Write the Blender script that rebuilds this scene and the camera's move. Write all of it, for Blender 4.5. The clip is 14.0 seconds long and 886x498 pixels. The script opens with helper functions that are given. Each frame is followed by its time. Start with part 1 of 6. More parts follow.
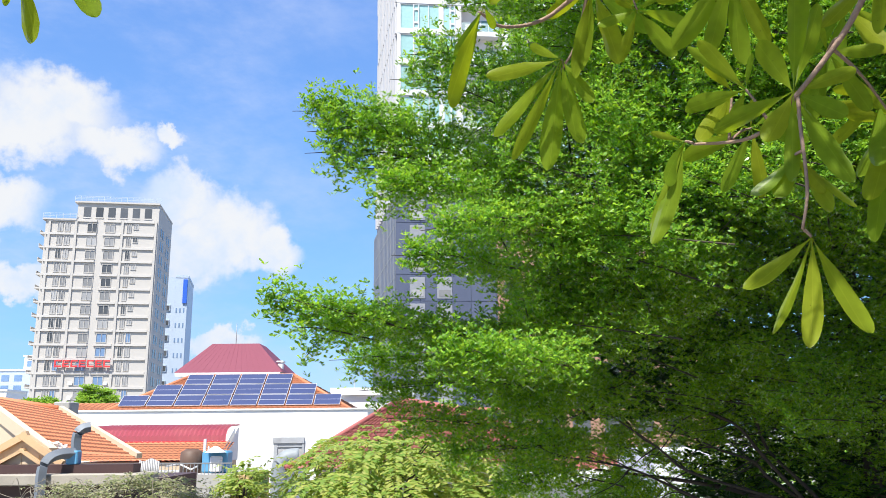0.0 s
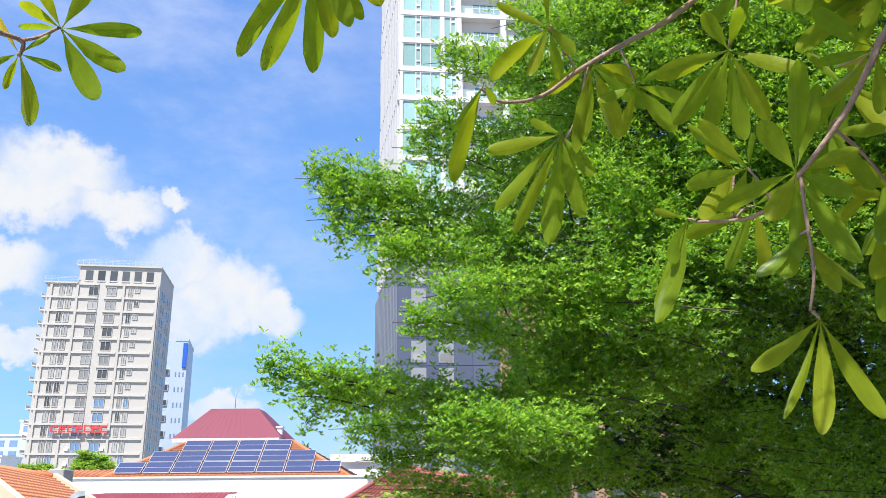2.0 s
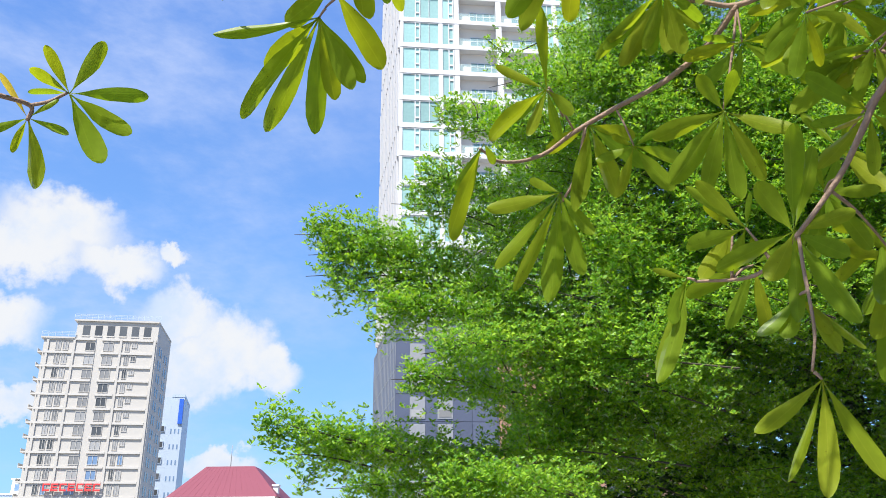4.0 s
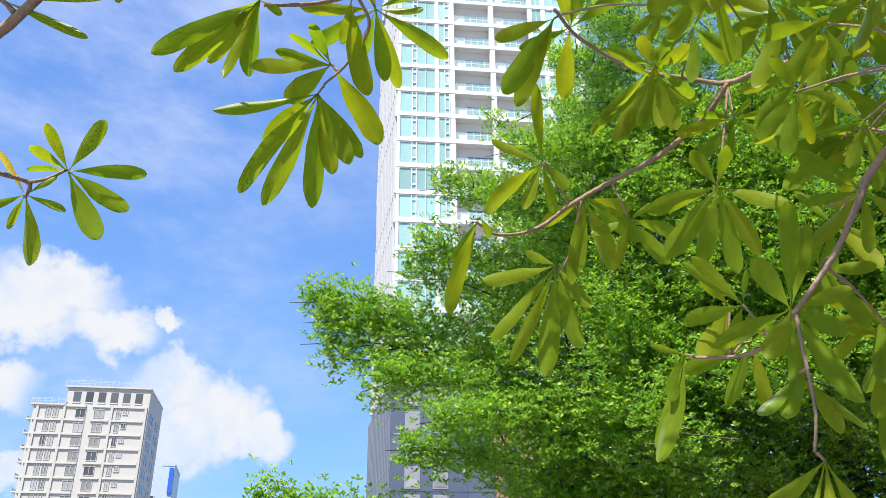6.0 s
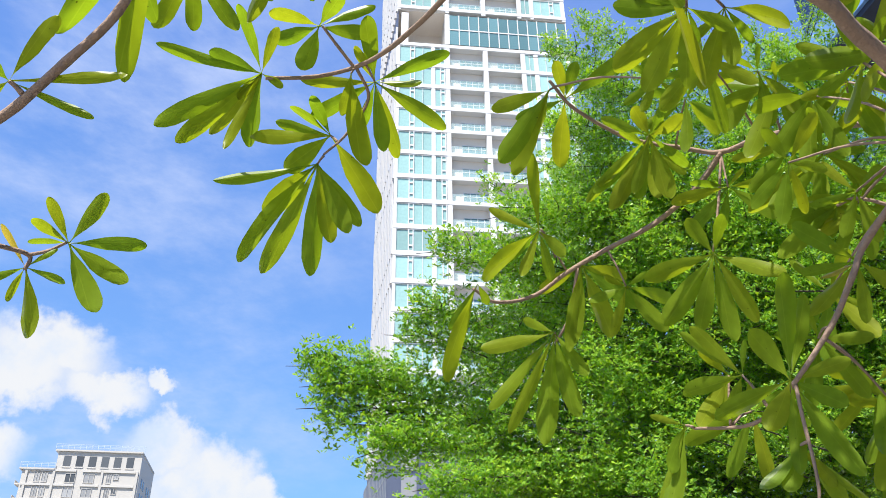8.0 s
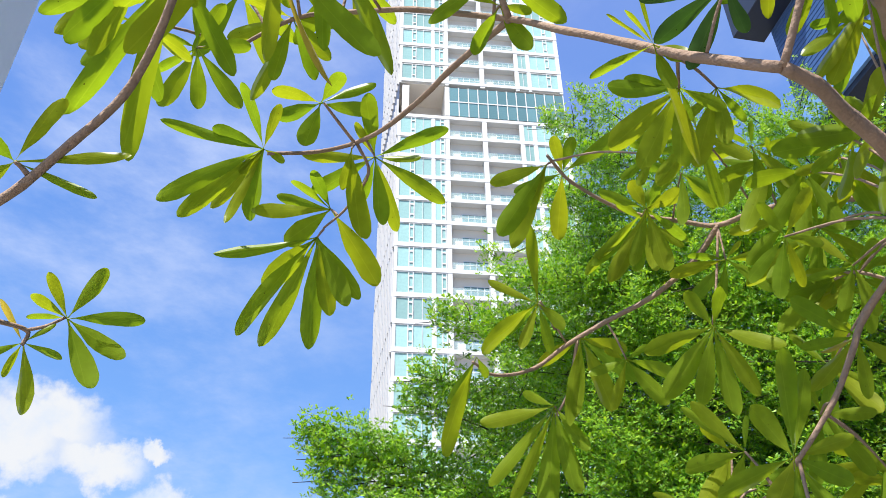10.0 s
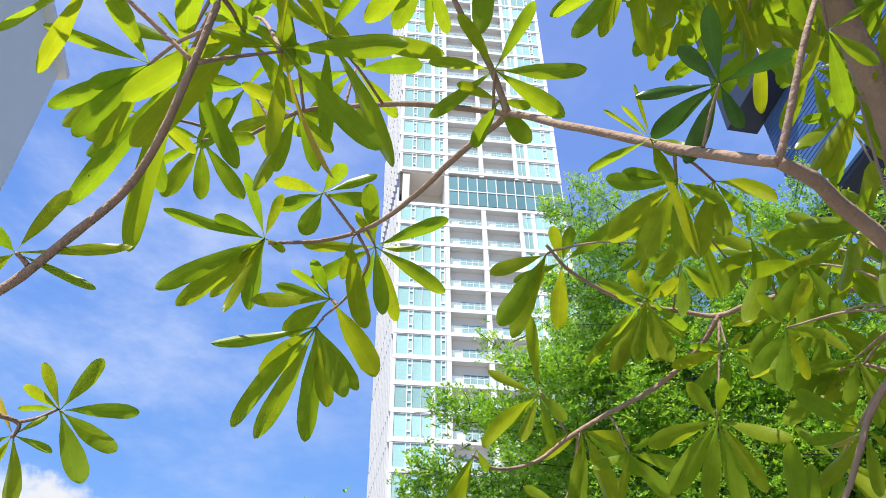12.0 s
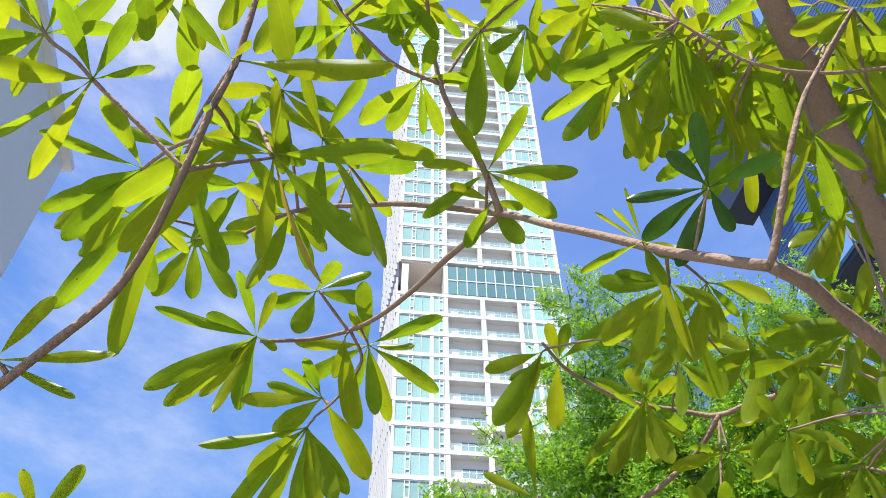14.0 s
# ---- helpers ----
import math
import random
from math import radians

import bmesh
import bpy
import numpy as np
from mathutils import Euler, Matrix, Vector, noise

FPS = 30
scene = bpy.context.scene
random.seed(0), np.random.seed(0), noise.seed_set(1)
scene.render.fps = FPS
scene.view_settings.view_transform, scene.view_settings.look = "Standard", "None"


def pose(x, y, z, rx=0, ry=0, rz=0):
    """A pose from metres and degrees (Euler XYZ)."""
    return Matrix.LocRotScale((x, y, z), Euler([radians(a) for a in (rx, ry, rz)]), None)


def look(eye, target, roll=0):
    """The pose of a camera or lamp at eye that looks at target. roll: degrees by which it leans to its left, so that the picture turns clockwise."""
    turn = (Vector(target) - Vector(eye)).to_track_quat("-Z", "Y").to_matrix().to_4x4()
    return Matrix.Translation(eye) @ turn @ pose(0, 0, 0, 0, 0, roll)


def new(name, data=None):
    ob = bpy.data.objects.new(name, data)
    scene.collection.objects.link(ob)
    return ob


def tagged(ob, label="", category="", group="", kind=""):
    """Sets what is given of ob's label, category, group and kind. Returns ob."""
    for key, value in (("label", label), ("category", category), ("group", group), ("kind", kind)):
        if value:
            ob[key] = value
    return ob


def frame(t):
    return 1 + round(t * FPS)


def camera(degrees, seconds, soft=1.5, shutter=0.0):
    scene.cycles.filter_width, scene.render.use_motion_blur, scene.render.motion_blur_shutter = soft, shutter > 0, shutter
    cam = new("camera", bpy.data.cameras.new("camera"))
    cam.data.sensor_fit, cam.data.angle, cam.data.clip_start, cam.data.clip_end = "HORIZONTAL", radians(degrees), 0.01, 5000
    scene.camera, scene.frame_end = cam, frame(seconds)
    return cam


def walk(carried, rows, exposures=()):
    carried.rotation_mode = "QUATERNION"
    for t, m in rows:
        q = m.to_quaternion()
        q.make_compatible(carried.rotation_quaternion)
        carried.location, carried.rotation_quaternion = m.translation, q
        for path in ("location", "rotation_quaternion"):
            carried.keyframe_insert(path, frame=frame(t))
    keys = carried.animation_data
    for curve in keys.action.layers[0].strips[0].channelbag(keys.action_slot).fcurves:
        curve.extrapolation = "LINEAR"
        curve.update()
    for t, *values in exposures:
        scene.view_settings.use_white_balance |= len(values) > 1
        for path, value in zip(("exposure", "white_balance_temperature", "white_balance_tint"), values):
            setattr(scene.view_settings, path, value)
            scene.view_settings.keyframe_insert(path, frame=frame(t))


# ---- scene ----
cam = camera(57.2, 14.0, soft=0.7)
ROWS = [(0, 0.000, 0.003, 4.202, 102.69, 0.53, -0.00), (0.5, -0.000, 0.008, 4.212, 103.97, 0.53, 0.01), (1, 0.001, 0.012, 4.223, 105.14, 0.50, 0.05),
        (1.5, 0.002, 0.015, 4.228, 106.22, 0.50, 0.10), (2, 0.002, 0.016, 4.230, 107.15, 0.48, 0.10), (2.5, 0.002, 0.015, 4.230, 108.11, 0.49, 0.12),
        (3, -0.001, 0.012, 4.231, 109.02, 0.49, 0.14), (5.5, -0.000, 0.008, 4.247, 114.42, 0.56, -0.27), (6, -0.001, 0.007, 4.251, 115.63, 0.49, -0.30),
        (6.5, -0.003, 0.004, 4.255, 116.71, 0.49, -0.30), (7, -0.002, 0.002, 4.256, 117.60, 0.53, -0.34), (7.5, -0.003, -0.000, 4.258, 118.57, 0.57, -0.40),
        (8, -0.003, -0.003, 4.261, 119.92, 0.61, -0.50), (10.5, -0.001, -0.011, 4.267, 126.00, 0.55, -0.55), (11, -0.002, -0.010, 4.268, 127.46, 0.44, -0.58),
        (11.5, -0.002, -0.010, 4.270, 129.19, 0.42, -0.65), (12, -0.002, -0.011, 4.272, 130.87, 0.44, -0.69), (12.5, -0.002, -0.014, 4.274, 132.59, 0.41, -0.68),
        (13, 0.001, -0.016, 4.279, 134.40, 0.32, -0.75), (13.5, 0.005, -0.017, 4.284, 135.89, 0.54, -0.71), (14, 0.007, -0.016, 4.288, 137.19, 0.40, -0.83)]
walk(cam, [(r[0], pose(*r[1:])) for r in ROWS])
EXPOSURE = 0.9
scene.view_settings.exposure = EXPOSURE

# world: blue sky with fair-weather clouds
SUN_AZ, SUN_EL = -156.0, 57.0          # degrees from +y, clockwise seen from above
world = bpy.data.worlds.new("sky")
scene.world = world
world.use_nodes = True
wn, wl = world.node_tree.nodes, world.node_tree.links
wn.clear()


def wnode(kind, **kw):
    n = wn.new(kind)
    for k, v in kw.items():
        n.inputs[k].default_value = v
    return n


def wmath(op, a, b=None, c=None, clamp=False):
    n = wn.new("ShaderNodeMath")
    n.operation, n.use_clamp = op, clamp
    for i, v in enumerate((a, b, c)):
        if v is None:
            continue
        if isinstance(v, (int, float)):
            n.inputs[i].default_value = v
        else:
            wl.new(v, n.inputs[i])
    return n.outputs[0]


def wramp(v, a, b):
    n = wn.new("ShaderNodeMapRange")
    n.interpolation_type = "SMOOTHSTEP"
    n.inputs["From Min"].default_value, n.inputs["From Max"].default_value = a, b
    wl.new(v, n.inputs["Value"])
    return n.outputs[0]


def wmix(fac, a, b):
    n = wn.new("ShaderNodeMix")
    n.data_type = "RGBA"
    for sock, v in ((n.inputs[0], fac), (n.inputs[6], a), (n.inputs[7], b)):
        if isinstance(v, tuple):
            sock.default_value = v
        elif isinstance(v, (int, float)):
            sock.default_value = v
        else:
            wl.new(v, sock)
    return n.outputs[2]


def wnoise(vec, scale, detail=5.0, rough=0.55):
    n = wnode("ShaderNodeTexNoise", Scale=scale, Detail=detail, Roughness=rough)
    wl.new(vec, n.inputs["Vector"])
    return n.outputs["Fac"]


sky = wn.new("ShaderNodeTexSky")
sky.sky_type, sky.sun_disc = "NISHITA", False
sky.sun_elevation, sky.sun_rotation = radians(SUN_EL), radians(SUN_AZ)
sky.air_density, sky.dust_density, sky.ozone_density = 1.0, 0.6, 3.0
tint = wn.new("ShaderNodeMix")
tint.data_type, tint.blend_type = "RGBA", "MULTIPLY"
tint.inputs[0].default_value = 1.0
tint.inputs[7].default_value = (0.92, 1.20, 1.36, 1)
wl.new(sky.outputs[0], tint.inputs[6])

way = wn.new("ShaderNodeTexCoord").outputs["Generated"]
sep = wn.new("ShaderNodeSeparateXYZ")
wl.new(way, sep.inputs[0])
azim = wmath("MULTIPLY", wmath("ARCTAN2", sep.outputs[0], sep.outputs[1]), 57.2958)
elev = wmath("MULTIPLY", wmath("ARCSINE", sep.outputs[2]), 57.2958)
warp1 = wmath("SUBTRACT", wnoise(way, 9.0, 6.0, 0.6), 0.5)
warp2 = wmath("SUBTRACT", wnoise(way, 26.0, 5.0, 0.6), 0.5)
azw = wmath("ADD", azim, wmath("MULTIPLY", warp1, 4.0))
elw = wmath("ADD", elev, wmath("ADD", wmath("MULTIPLY", warp1, 3.2), wmath("MULTIPLY", warp2, 4.8)))
# heaps of cumulus: azimuth, elevation, half width, half height
CUMULUS = ((-27.0, 20.6, 4.4, 2.3), (-23.0, 18.6, 3.2, 1.7), (-29.0, 18.6, 4.0, 1.9), (-29.6, 14.2, 2.9, 1.8), (-27.5, 9.6, 4.0, 1.2),
           (-18.4, 15.4, 2.6, 2.0), (-15.4, 13.2, 3.4, 2.6), (-12.4, 12.2, 2.4, 1.9), (-17.8, 12.0, 3.4, 2.4),
           (-15.6, 5.9, 3.0, 0.9), (-19.4, 19.6, 1.0, 0.7), (-38.0, 18.0, 5.0, 3.0), (-36.0, 60.0, 9.0, 5.5), (34.0, 16.0, 6.0, 3.5), (70.0, 22.0, 9.0, 4.0), (-80.0, 24.0, 9.0, 5.0), (150.0, 25.0, 14.0, 6.0))
near_cloud = None
for a0, e0, ra, re in CUMULUS:
    u = wmath("DIVIDE", wmath("SUBTRACT", azw, a0), ra)
    v = wmath("DIVIDE", wmath("SUBTRACT", elw, e0), re)
    d = wmath("ADD", wmath("MULTIPLY", u, u), wmath("MULTIPLY", v, v))
    near_cloud = d if near_cloud is None else wmath("SMOOTH_MIN", near_cloud, d, 0.3)
puff = wmath("MULTIPLY", wramp(near_cloud, 1.45, 0.22), 0.96)
# thin high wisps
mapn = wn.new("ShaderNodeMapping")
mapn.inputs["Scale"].default_value = (3.0, 1.2, 6.5)
mapn.inputs["Rotation"].default_value = (0.3, 0.5, 0.2)
wl.new(way, mapn.inputs[0])
veil = wramp(wnoise(mapn.outputs[0], 1.6, 8.0, 0.62), 0.36, 0.92)
left = wramp(azim, 4.0, -24.0)
veil = wmath("MULTIPLY", veil, wmath("ADD", 0.35, wmath("MULTIPLY", left, 0.75)))
body = wnoise(way, 14.0, 6.0, 0.6)
cloud_col = wmix(wramp(body, 0.25, 0.62), (0.365, 0.437, 0.551, 1), (0.492, 0.500, 0.512, 1))
SKY_GAIN = 0.112
gain = wn.new("ShaderNodeVectorMath")
gain.operation = "SCALE"
gain.inputs["Scale"].default_value = SKY_GAIN
wl.new(tint.outputs[2], gain.inputs[0])
clear = wmix(wramp(elev, -2.0, 42.0), (0.142, 0.292, 0.551, 1), (0.085, 0.182, 0.486, 1))
clear = wmix(wramp(elev, 34.0, 64.0), clear, (0.150, 0.205, 0.475, 1))
clear = wmix(0.72, gain.outputs[0], clear)
col = wmix(veil, clear, (0.356, 0.413, 0.567, 1))
col = wmix(puff, col, cloud_col)
back = wnode("ShaderNodeBackground", Strength=1.0)
wl.new(col, back.inputs[0])
wout = wn.new("ShaderNodeOutputWorld")
wl.new(back.outputs[0], wout.inputs[0])

sun = new("sun", bpy.data.lights.new("sun", "SUN"))
sun.data.energy, sun.data.angle, sun.data.color = 4.6, radians(0.53), (1.0, 0.95, 0.86)
sa, se = radians(SUN_AZ), radians(SUN_EL)
sun_way = Vector((math.sin(sa) * math.cos(se), math.cos(sa) * math.cos(se), math.sin(se)))
sun.matrix_basis = look(sun_way * 50, (0, 0, 0))
# ---- materials ----
def mat(name, colour, rough=0.6, metal=0.0, vary=0.15, scale=4.0, bump=0.0, bump_scale=40.0, stain=0.0, stain_col=(0.12, 0.11, 0.10), per_object=0.0, coat=0.0):
    """A surface with colour variation at two scales, fine relief and optional streaky stains."""
    m = bpy.data.materials.new(name)
    m.use_nodes = True
    n, l = m.node_tree.nodes, m.node_tree.links
    b = n["Principled BSDF"]
    b.inputs["Roughness"].default_value, b.inputs["Metallic"].default_value = rough, metal
    b.inputs["Coat Weight"].default_value = coat
    co = n.new("ShaderNodeTexCoord")

    def noise_at(s, det=4.0):
        t = n.new("ShaderNodeTexNoise")
        t.inputs["Scale"].default_value, t.inputs["Detail"].default_value = s, det
        l.new(co.outputs["Object"], t.inputs["Vector"])
        return t.outputs["Fac"]

    def mixc(fac, a, b2, blend="MIX"):
        x = n.new("ShaderNodeMix")
        x.data_type, x.blend_type = "RGBA", blend
        for sock, v in ((x.inputs[0], fac), (x.inputs[6], a), (x.inputs[7], b2)):
            if isinstance(v, (tuple, float, int)):
                sock.default_value = v
            else:
                l.new(v, sock)
        return x.outputs[2]

    dark = tuple(c * (1 - vary) for c in colour) + (1,)
    light = tuple(min(1, c * (1 + vary)) for c in colour) + (1,)
    c1 = mixc(noise_at(scale), dark, light)
    c2 = mixc(0.5, c1, mixc(noise_at(scale * 11, 2.0), dark, light))
    if stain:
        r = n.new("ShaderNodeMapRange")
        r.inputs["From Min"].default_value, r.inputs["From Max"].default_value = 0.52, 0.72
        l.new(noise_at(scale * 0.6, 7.0), r.inputs["Value"])
        k = n.new("ShaderNodeMath")
        k.operation = "MULTIPLY"
        k.inputs[1].default_value = stain
        l.new(r.outputs[0], k.inputs[0])
        c2 = mixc(k.outputs[0], c2, (*stain_col, 1))
    if per_object:
        o = n.new("ShaderNodeObjectInfo")
        h = n.new("ShaderNodeHueSaturation")
        r = n.new("ShaderNodeMapRange")
        r.inputs["To Min"].default_value, r.inputs["To Max"].default_value = 1 - per_object, 1 + per_object
        l.new(o.outputs["Random"], r.inputs["Value"])
        l.new(r.outputs[0], h.inputs["Value"])
        l.new(c2, h.inputs["Color"])
        c2 = h.outputs[0]
    l.new(c2, b.inputs["Base Color"])
    if bump:
        bu = n.new("ShaderNodeBump")
        bu.inputs["Strength"].default_value, bu.inputs["Distance"].default_value = bump, 0.02
        l.new(noise_at(bump_scale, 3.0), bu.inputs["Height"])
        l.new(bu.outputs[0], b.inputs["Normal"])
    return m


def leaf_mat(name, colours, glow, share=0.4, gloss=0.25, rough=0.4, per="ISLAND", vein=False):
    """Leaves: diffuse top, light through the blade, a waxy gloss; every leaf its own shade."""
    m = bpy.data.materials.new(name)
    m.use_nodes = True
    n, l = m.node_tree.nodes, m.node_tree.links
    n.clear()
    if per == "ISLAND":
        rnd = n.new("ShaderNodeNewGeometry").outputs["Random Per Island"]
    else:
        rnd = n.new("ShaderNodeObjectInfo").outputs["Random"]

    def ramp(cols):
        r = n.new("ShaderNodeValToRGB")
        e = r.color_ramp.elements
        while len(e) < len(cols):
            e.new(0.5)
        for i, c in enumerate(cols):
            e[i].position, e[i].color = i / (len(cols) - 1), (*c, 1)
        l.new(rnd, r.inputs[0])
        return r.outputs[0]

    top, thru = ramp(colours), ramp(glow)
    if vein:
        co = n.new("ShaderNodeTexCoord")
        no = n.new("ShaderNodeTexNoise")
        no.inputs["Scale"].default_value, no.inputs["Detail"].default_value = 7.0, 5.0
        l.new(co.outputs["Object"], no.inputs["Vector"])
        sx = n.new("ShaderNodeSeparateXYZ")
        l.new(co.outputs["Object"], sx.inputs[0])
        ab = n.new("ShaderNodeMath")
        ab.operation = "ABSOLUTE"
        l.new(sx.outputs[0], ab.inputs[0])
        rib = n.new("ShaderNodeMath")
        rib.operation = "LESS_THAN"
        rib.inputs[1].default_value = 0.0045
        l.new(ab.outputs[0], rib.inputs[0])
        vo = n.new("ShaderNodeTexVoronoi")
        vo.inputs["Scale"].default_value = 7.0
        l.new(co.outputs["Object"], vo.inputs["Vector"])
        speck = n.new("ShaderNodeMath")
        speck.operation = "LESS_THAN"
        speck.inputs[1].default_value = 0.055
        l.new(vo.outputs["Distance"], speck.inputs[0])
        outs = []
        for c in (top, thru):
            h = n.new("ShaderNodeHueSaturation")
            r = n.new("ShaderNodeMapRange")
            r.inputs["From Min"].default_value, r.inputs["From Max"].default_value = 0.3, 0.7
            r.inputs["To Min"].default_value, r.inputs["To Max"].default_value = 0.90, 1.08
            l.new(no.outputs["Fac"], r.inputs["Value"])
            l.new(r.outputs[0], h.inputs["Value"])
            l.new(c, h.inputs["Color"])
            x = n.new("ShaderNodeMix")
            x.data_type, x.blend_type = "RGBA", "MULTIPLY"
            x.inputs[7].default_value = (1.14, 1.10, 1.25, 1)
            l.new(rib.outputs[0], x.inputs[0])
            l.new(h.outputs[0], x.inputs[6])
            sp = n.new("ShaderNodeMix")
            sp.data_type, sp.blend_type = "RGBA", "MULTIPLY"
            sp.inputs[7].default_value = (0.45, 0.38, 0.5, 1)
            l.new(speck.outputs[0], sp.inputs[0])
            l.new(x.outputs[2], sp.inputs[6])
            outs.append(sp.outputs[2])
        top, thru = outs
    d, t, g = n.new("ShaderNodeBsdfDiffuse"), n.new("ShaderNodeBsdfTranslucent"), n.new("ShaderNodeBsdfGlossy")
    g.inputs["Roughness"].default_value = rough
    l.new(top, d.inputs[0])
    l.new(thru, t.inputs[0])
    a, b = n.new("ShaderNodeMixShader"), n.new("ShaderNodeMixShader")
    a.inputs[0].default_value = share
    l.new(d.outputs[0], a.inputs[1])
    l.new(t.outputs[0], a.inputs[2])
    f = n.new("ShaderNodeFresnel")
    f.inputs[0].default_value = 1.4
    k = n.new("ShaderNodeMath")
    k.operation = "MULTIPLY"
    k.inputs[1].default_value = gloss * 3
    l.new(f.outputs[0], k.inputs[0])
    l.new(k.outputs[0], b.inputs[0])
    l.new(a.outputs[0], b.inputs[1])
    l.new(g.outputs[0], b.inputs[2])
    o = n.new("ShaderNodeOutputMaterial")
    l.new(b.outputs[0], o.inputs[0])
    return m


WHITE = mat("white_paint", (0.80, 0.80, 0.78), 0.6, vary=0.05, scale=0.3, stain=0.10, stain_col=(0.5, 0.48, 0.44))
LOUVRE = mat("louvre_white", (0.52, 0.52, 0.53), 0.5, vary=0.06, scale=0.2)
TOWER_WHITE = mat("tower_white_panel", (0.60, 0.60, 0.60), 0.45, vary=0.04, scale=0.15)
TOWER_BEIGE = mat("tower_beige_render", (0.70, 0.64, 0.57), 0.7, vary=0.06, scale=0.3)
TOWER_GLASS = mat("tower_teal_glass", (0.30, 0.48, 0.46), 0.12, vary=0.25, scale=0.25, per_object=0.22)
DARK_GLASS = mat("tower_dark_glass", (0.12, 0.23, 0.25), 0.12, vary=0.2, scale=0.3, per_object=0.2)
POD_GREY = mat("podium_grey_cladding", (0.085, 0.10, 0.15), 0.35, vary=0.12, scale=0.2, per_object=0.15)
POD_PANEL = mat("podium_light_panel", (0.24, 0.25, 0.27), 0.5, vary=0.1, scale=0.4)
POD_BRICK = mat("podium_brick_cladding", (0.31, 0.18, 0.12), 0.8, vary=0.2, scale=0.8, stain=0.2)
RAIL_GLASS = mat("balcony_glass", (0.50, 0.66, 0.64), 0.1, vary=0.1)
RAIL_GLASS.node_tree.nodes["Principled BSDF"].inputs["Alpha"].default_value = 0.25
CREAM = mat("cream_render", (0.47, 0.45, 0.42), 0.75, vary=0.06, scale=0.12, stain=0.12, stain_col=(0.4, 0.37, 0.33))
LEDGE = mat("ledge_render", (0.50, 0.48, 0.45), 0.75, vary=0.08, scale=0.2)
WIN_GREY = mat("curtained_window", (0.30, 0.30, 0.30), 0.25, vary=0.2, scale=0.5, per_object=0.3)
WIN_DARK = mat("dark_window", (0.085, 0.09, 0.095), 0.15, vary=0.3, scale=0.5, per_object=0.3)
WIN_BLUE = mat("blue_window", (0.16, 0.25, 0.40), 0.15, vary=0.2, scale=0.5)
PALE_BLUE = mat("pale_blue_cladding", (0.42, 0.50, 0.60), 0.5, vary=0.06, scale=0.2)
# tile edge darkened for grime and for the shade line between courses
TILE_EDGE = mat("grimy_shaded_tile_edge", (0.20, 0.075, 0.045), 0.85, vary=0.3, scale=5.0)
SHEET_GREY = mat("weathered_sheet", (0.40, 0.41, 0.42), 0.5, 0.2, vary=0.15, scale=3.0, stain=0.3)
SIGN_RED = mat("sign_red", (0.70, 0.05, 0.05), 0.4, vary=0.06)
SIGN_BLUE = mat("sign_blue", (0.03, 0.12, 0.55), 0.4, vary=0.06)
TILE = mat("orange_roof_tile", (0.52, 0.19, 0.09), 0.75, vary=0.22, scale=2.5, bump=0.2, stain=0.30, stain_col=(0.26, 0.11, 0.06))
TILE_RED = mat("red_roof_tile", (0.33, 0.10, 0.09), 0.7, vary=0.15, scale=2.0, bump=0.2)
MAROON = mat("maroon_roof_sheet", (0.19, 0.042, 0.066), 0.55, vary=0.1, scale=0.6)
AWNING = mat("red_awning_sheet", (0.27, 0.042, 0.06), 0.55, vary=0.12, scale=1.0, stain=0.2, stain_col=(0.4, 0.15, 0.13))
SOLAR = mat("solar_cell", (0.045, 0.06, 0.14), 0.28, vary=0.15, scale=2.0)
ALU = mat("aluminium", (0.72, 0.72, 0.72), 0.4, 0.6, vary=0.06)
BEIGE = mat("beige_render", (0.60, 0.47, 0.33), 0.8, vary=0.1, scale=1.2, stain=0.3, stain_col=(0.40, 0.32, 0.26))
BEIGE_TRIM = mat("ochre_trim", (0.60, 0.40, 0.22), 0.75, vary=0.1, scale=1.5, stain=0.2)
CONCRETE = mat("weathered_concrete", (0.42, 0.41, 0.39), 0.85, vary=0.15, scale=1.2, bump=0.2, stain=0.4)
GUTTER = mat("dark_gutter", (0.06, 0.03, 0.028), 0.5, vary=0.2, scale=2.0)
DUCT = mat("galvanised_duct", (0.17, 0.195, 0.225), 0.6, 0.1, vary=0.15, scale=3.0, stain=0.2)
BLUE_TANK = mat("blue_plastic", (0.10, 0.30, 0.50), 0.45, vary=0.12, scale=2.0)
RUST = mat("brown_tank", (0.11, 0.065, 0.045), 0.6, vary=0.3, scale=3.0, stain=0.3)
STEEL = mat("grey_steel", (0.30, 0.31, 0.32), 0.45, 0.4, vary=0.15, scale=3.0)
BARK = mat("pale_brown_bark", (0.30, 0.20, 0.145), 0.8, vary=0.26, scale=18.0, bump=0.3, bump_scale=110.0, stain=0.3, stain_col=(0.34, 0.26, 0.20))
DARK_BARK = mat("dark_bark", (0.06, 0.048, 0.04), 0.9, vary=0.3, scale=8.0, bump=0.6, bump_scale=50.0)
BLUE_CLAD = mat("blue_ribbed_cladding", (0.045, 0.105, 0.26), 0.4, vary=0.14, scale=0.8)
BLUE_TRIM = mat("light_blue_trim", (0.16, 0.32, 0.62), 0.4, vary=0.06)
NAVY = mat("dark_navy_panel", (0.02, 0.028, 0.05), 0.4, vary=0.2)
WALL_PALE = mat("white_grey_render", (0.82, 0.82, 0.84), 0.7, vary=0.03, scale=0.6, bump=0.05, stain=0.08, stain_col=(0.6, 0.6, 0.6))
PALE_GREY = mat("pale_grey_render", (0.66, 0.67, 0.70), 0.7, vary=0.05, scale=0.6, stain=0.12)
EARTH = mat("city_ground", (0.25, 0.24, 0.21), 0.9, vary=0.25, scale=0.3, bump=0.3)
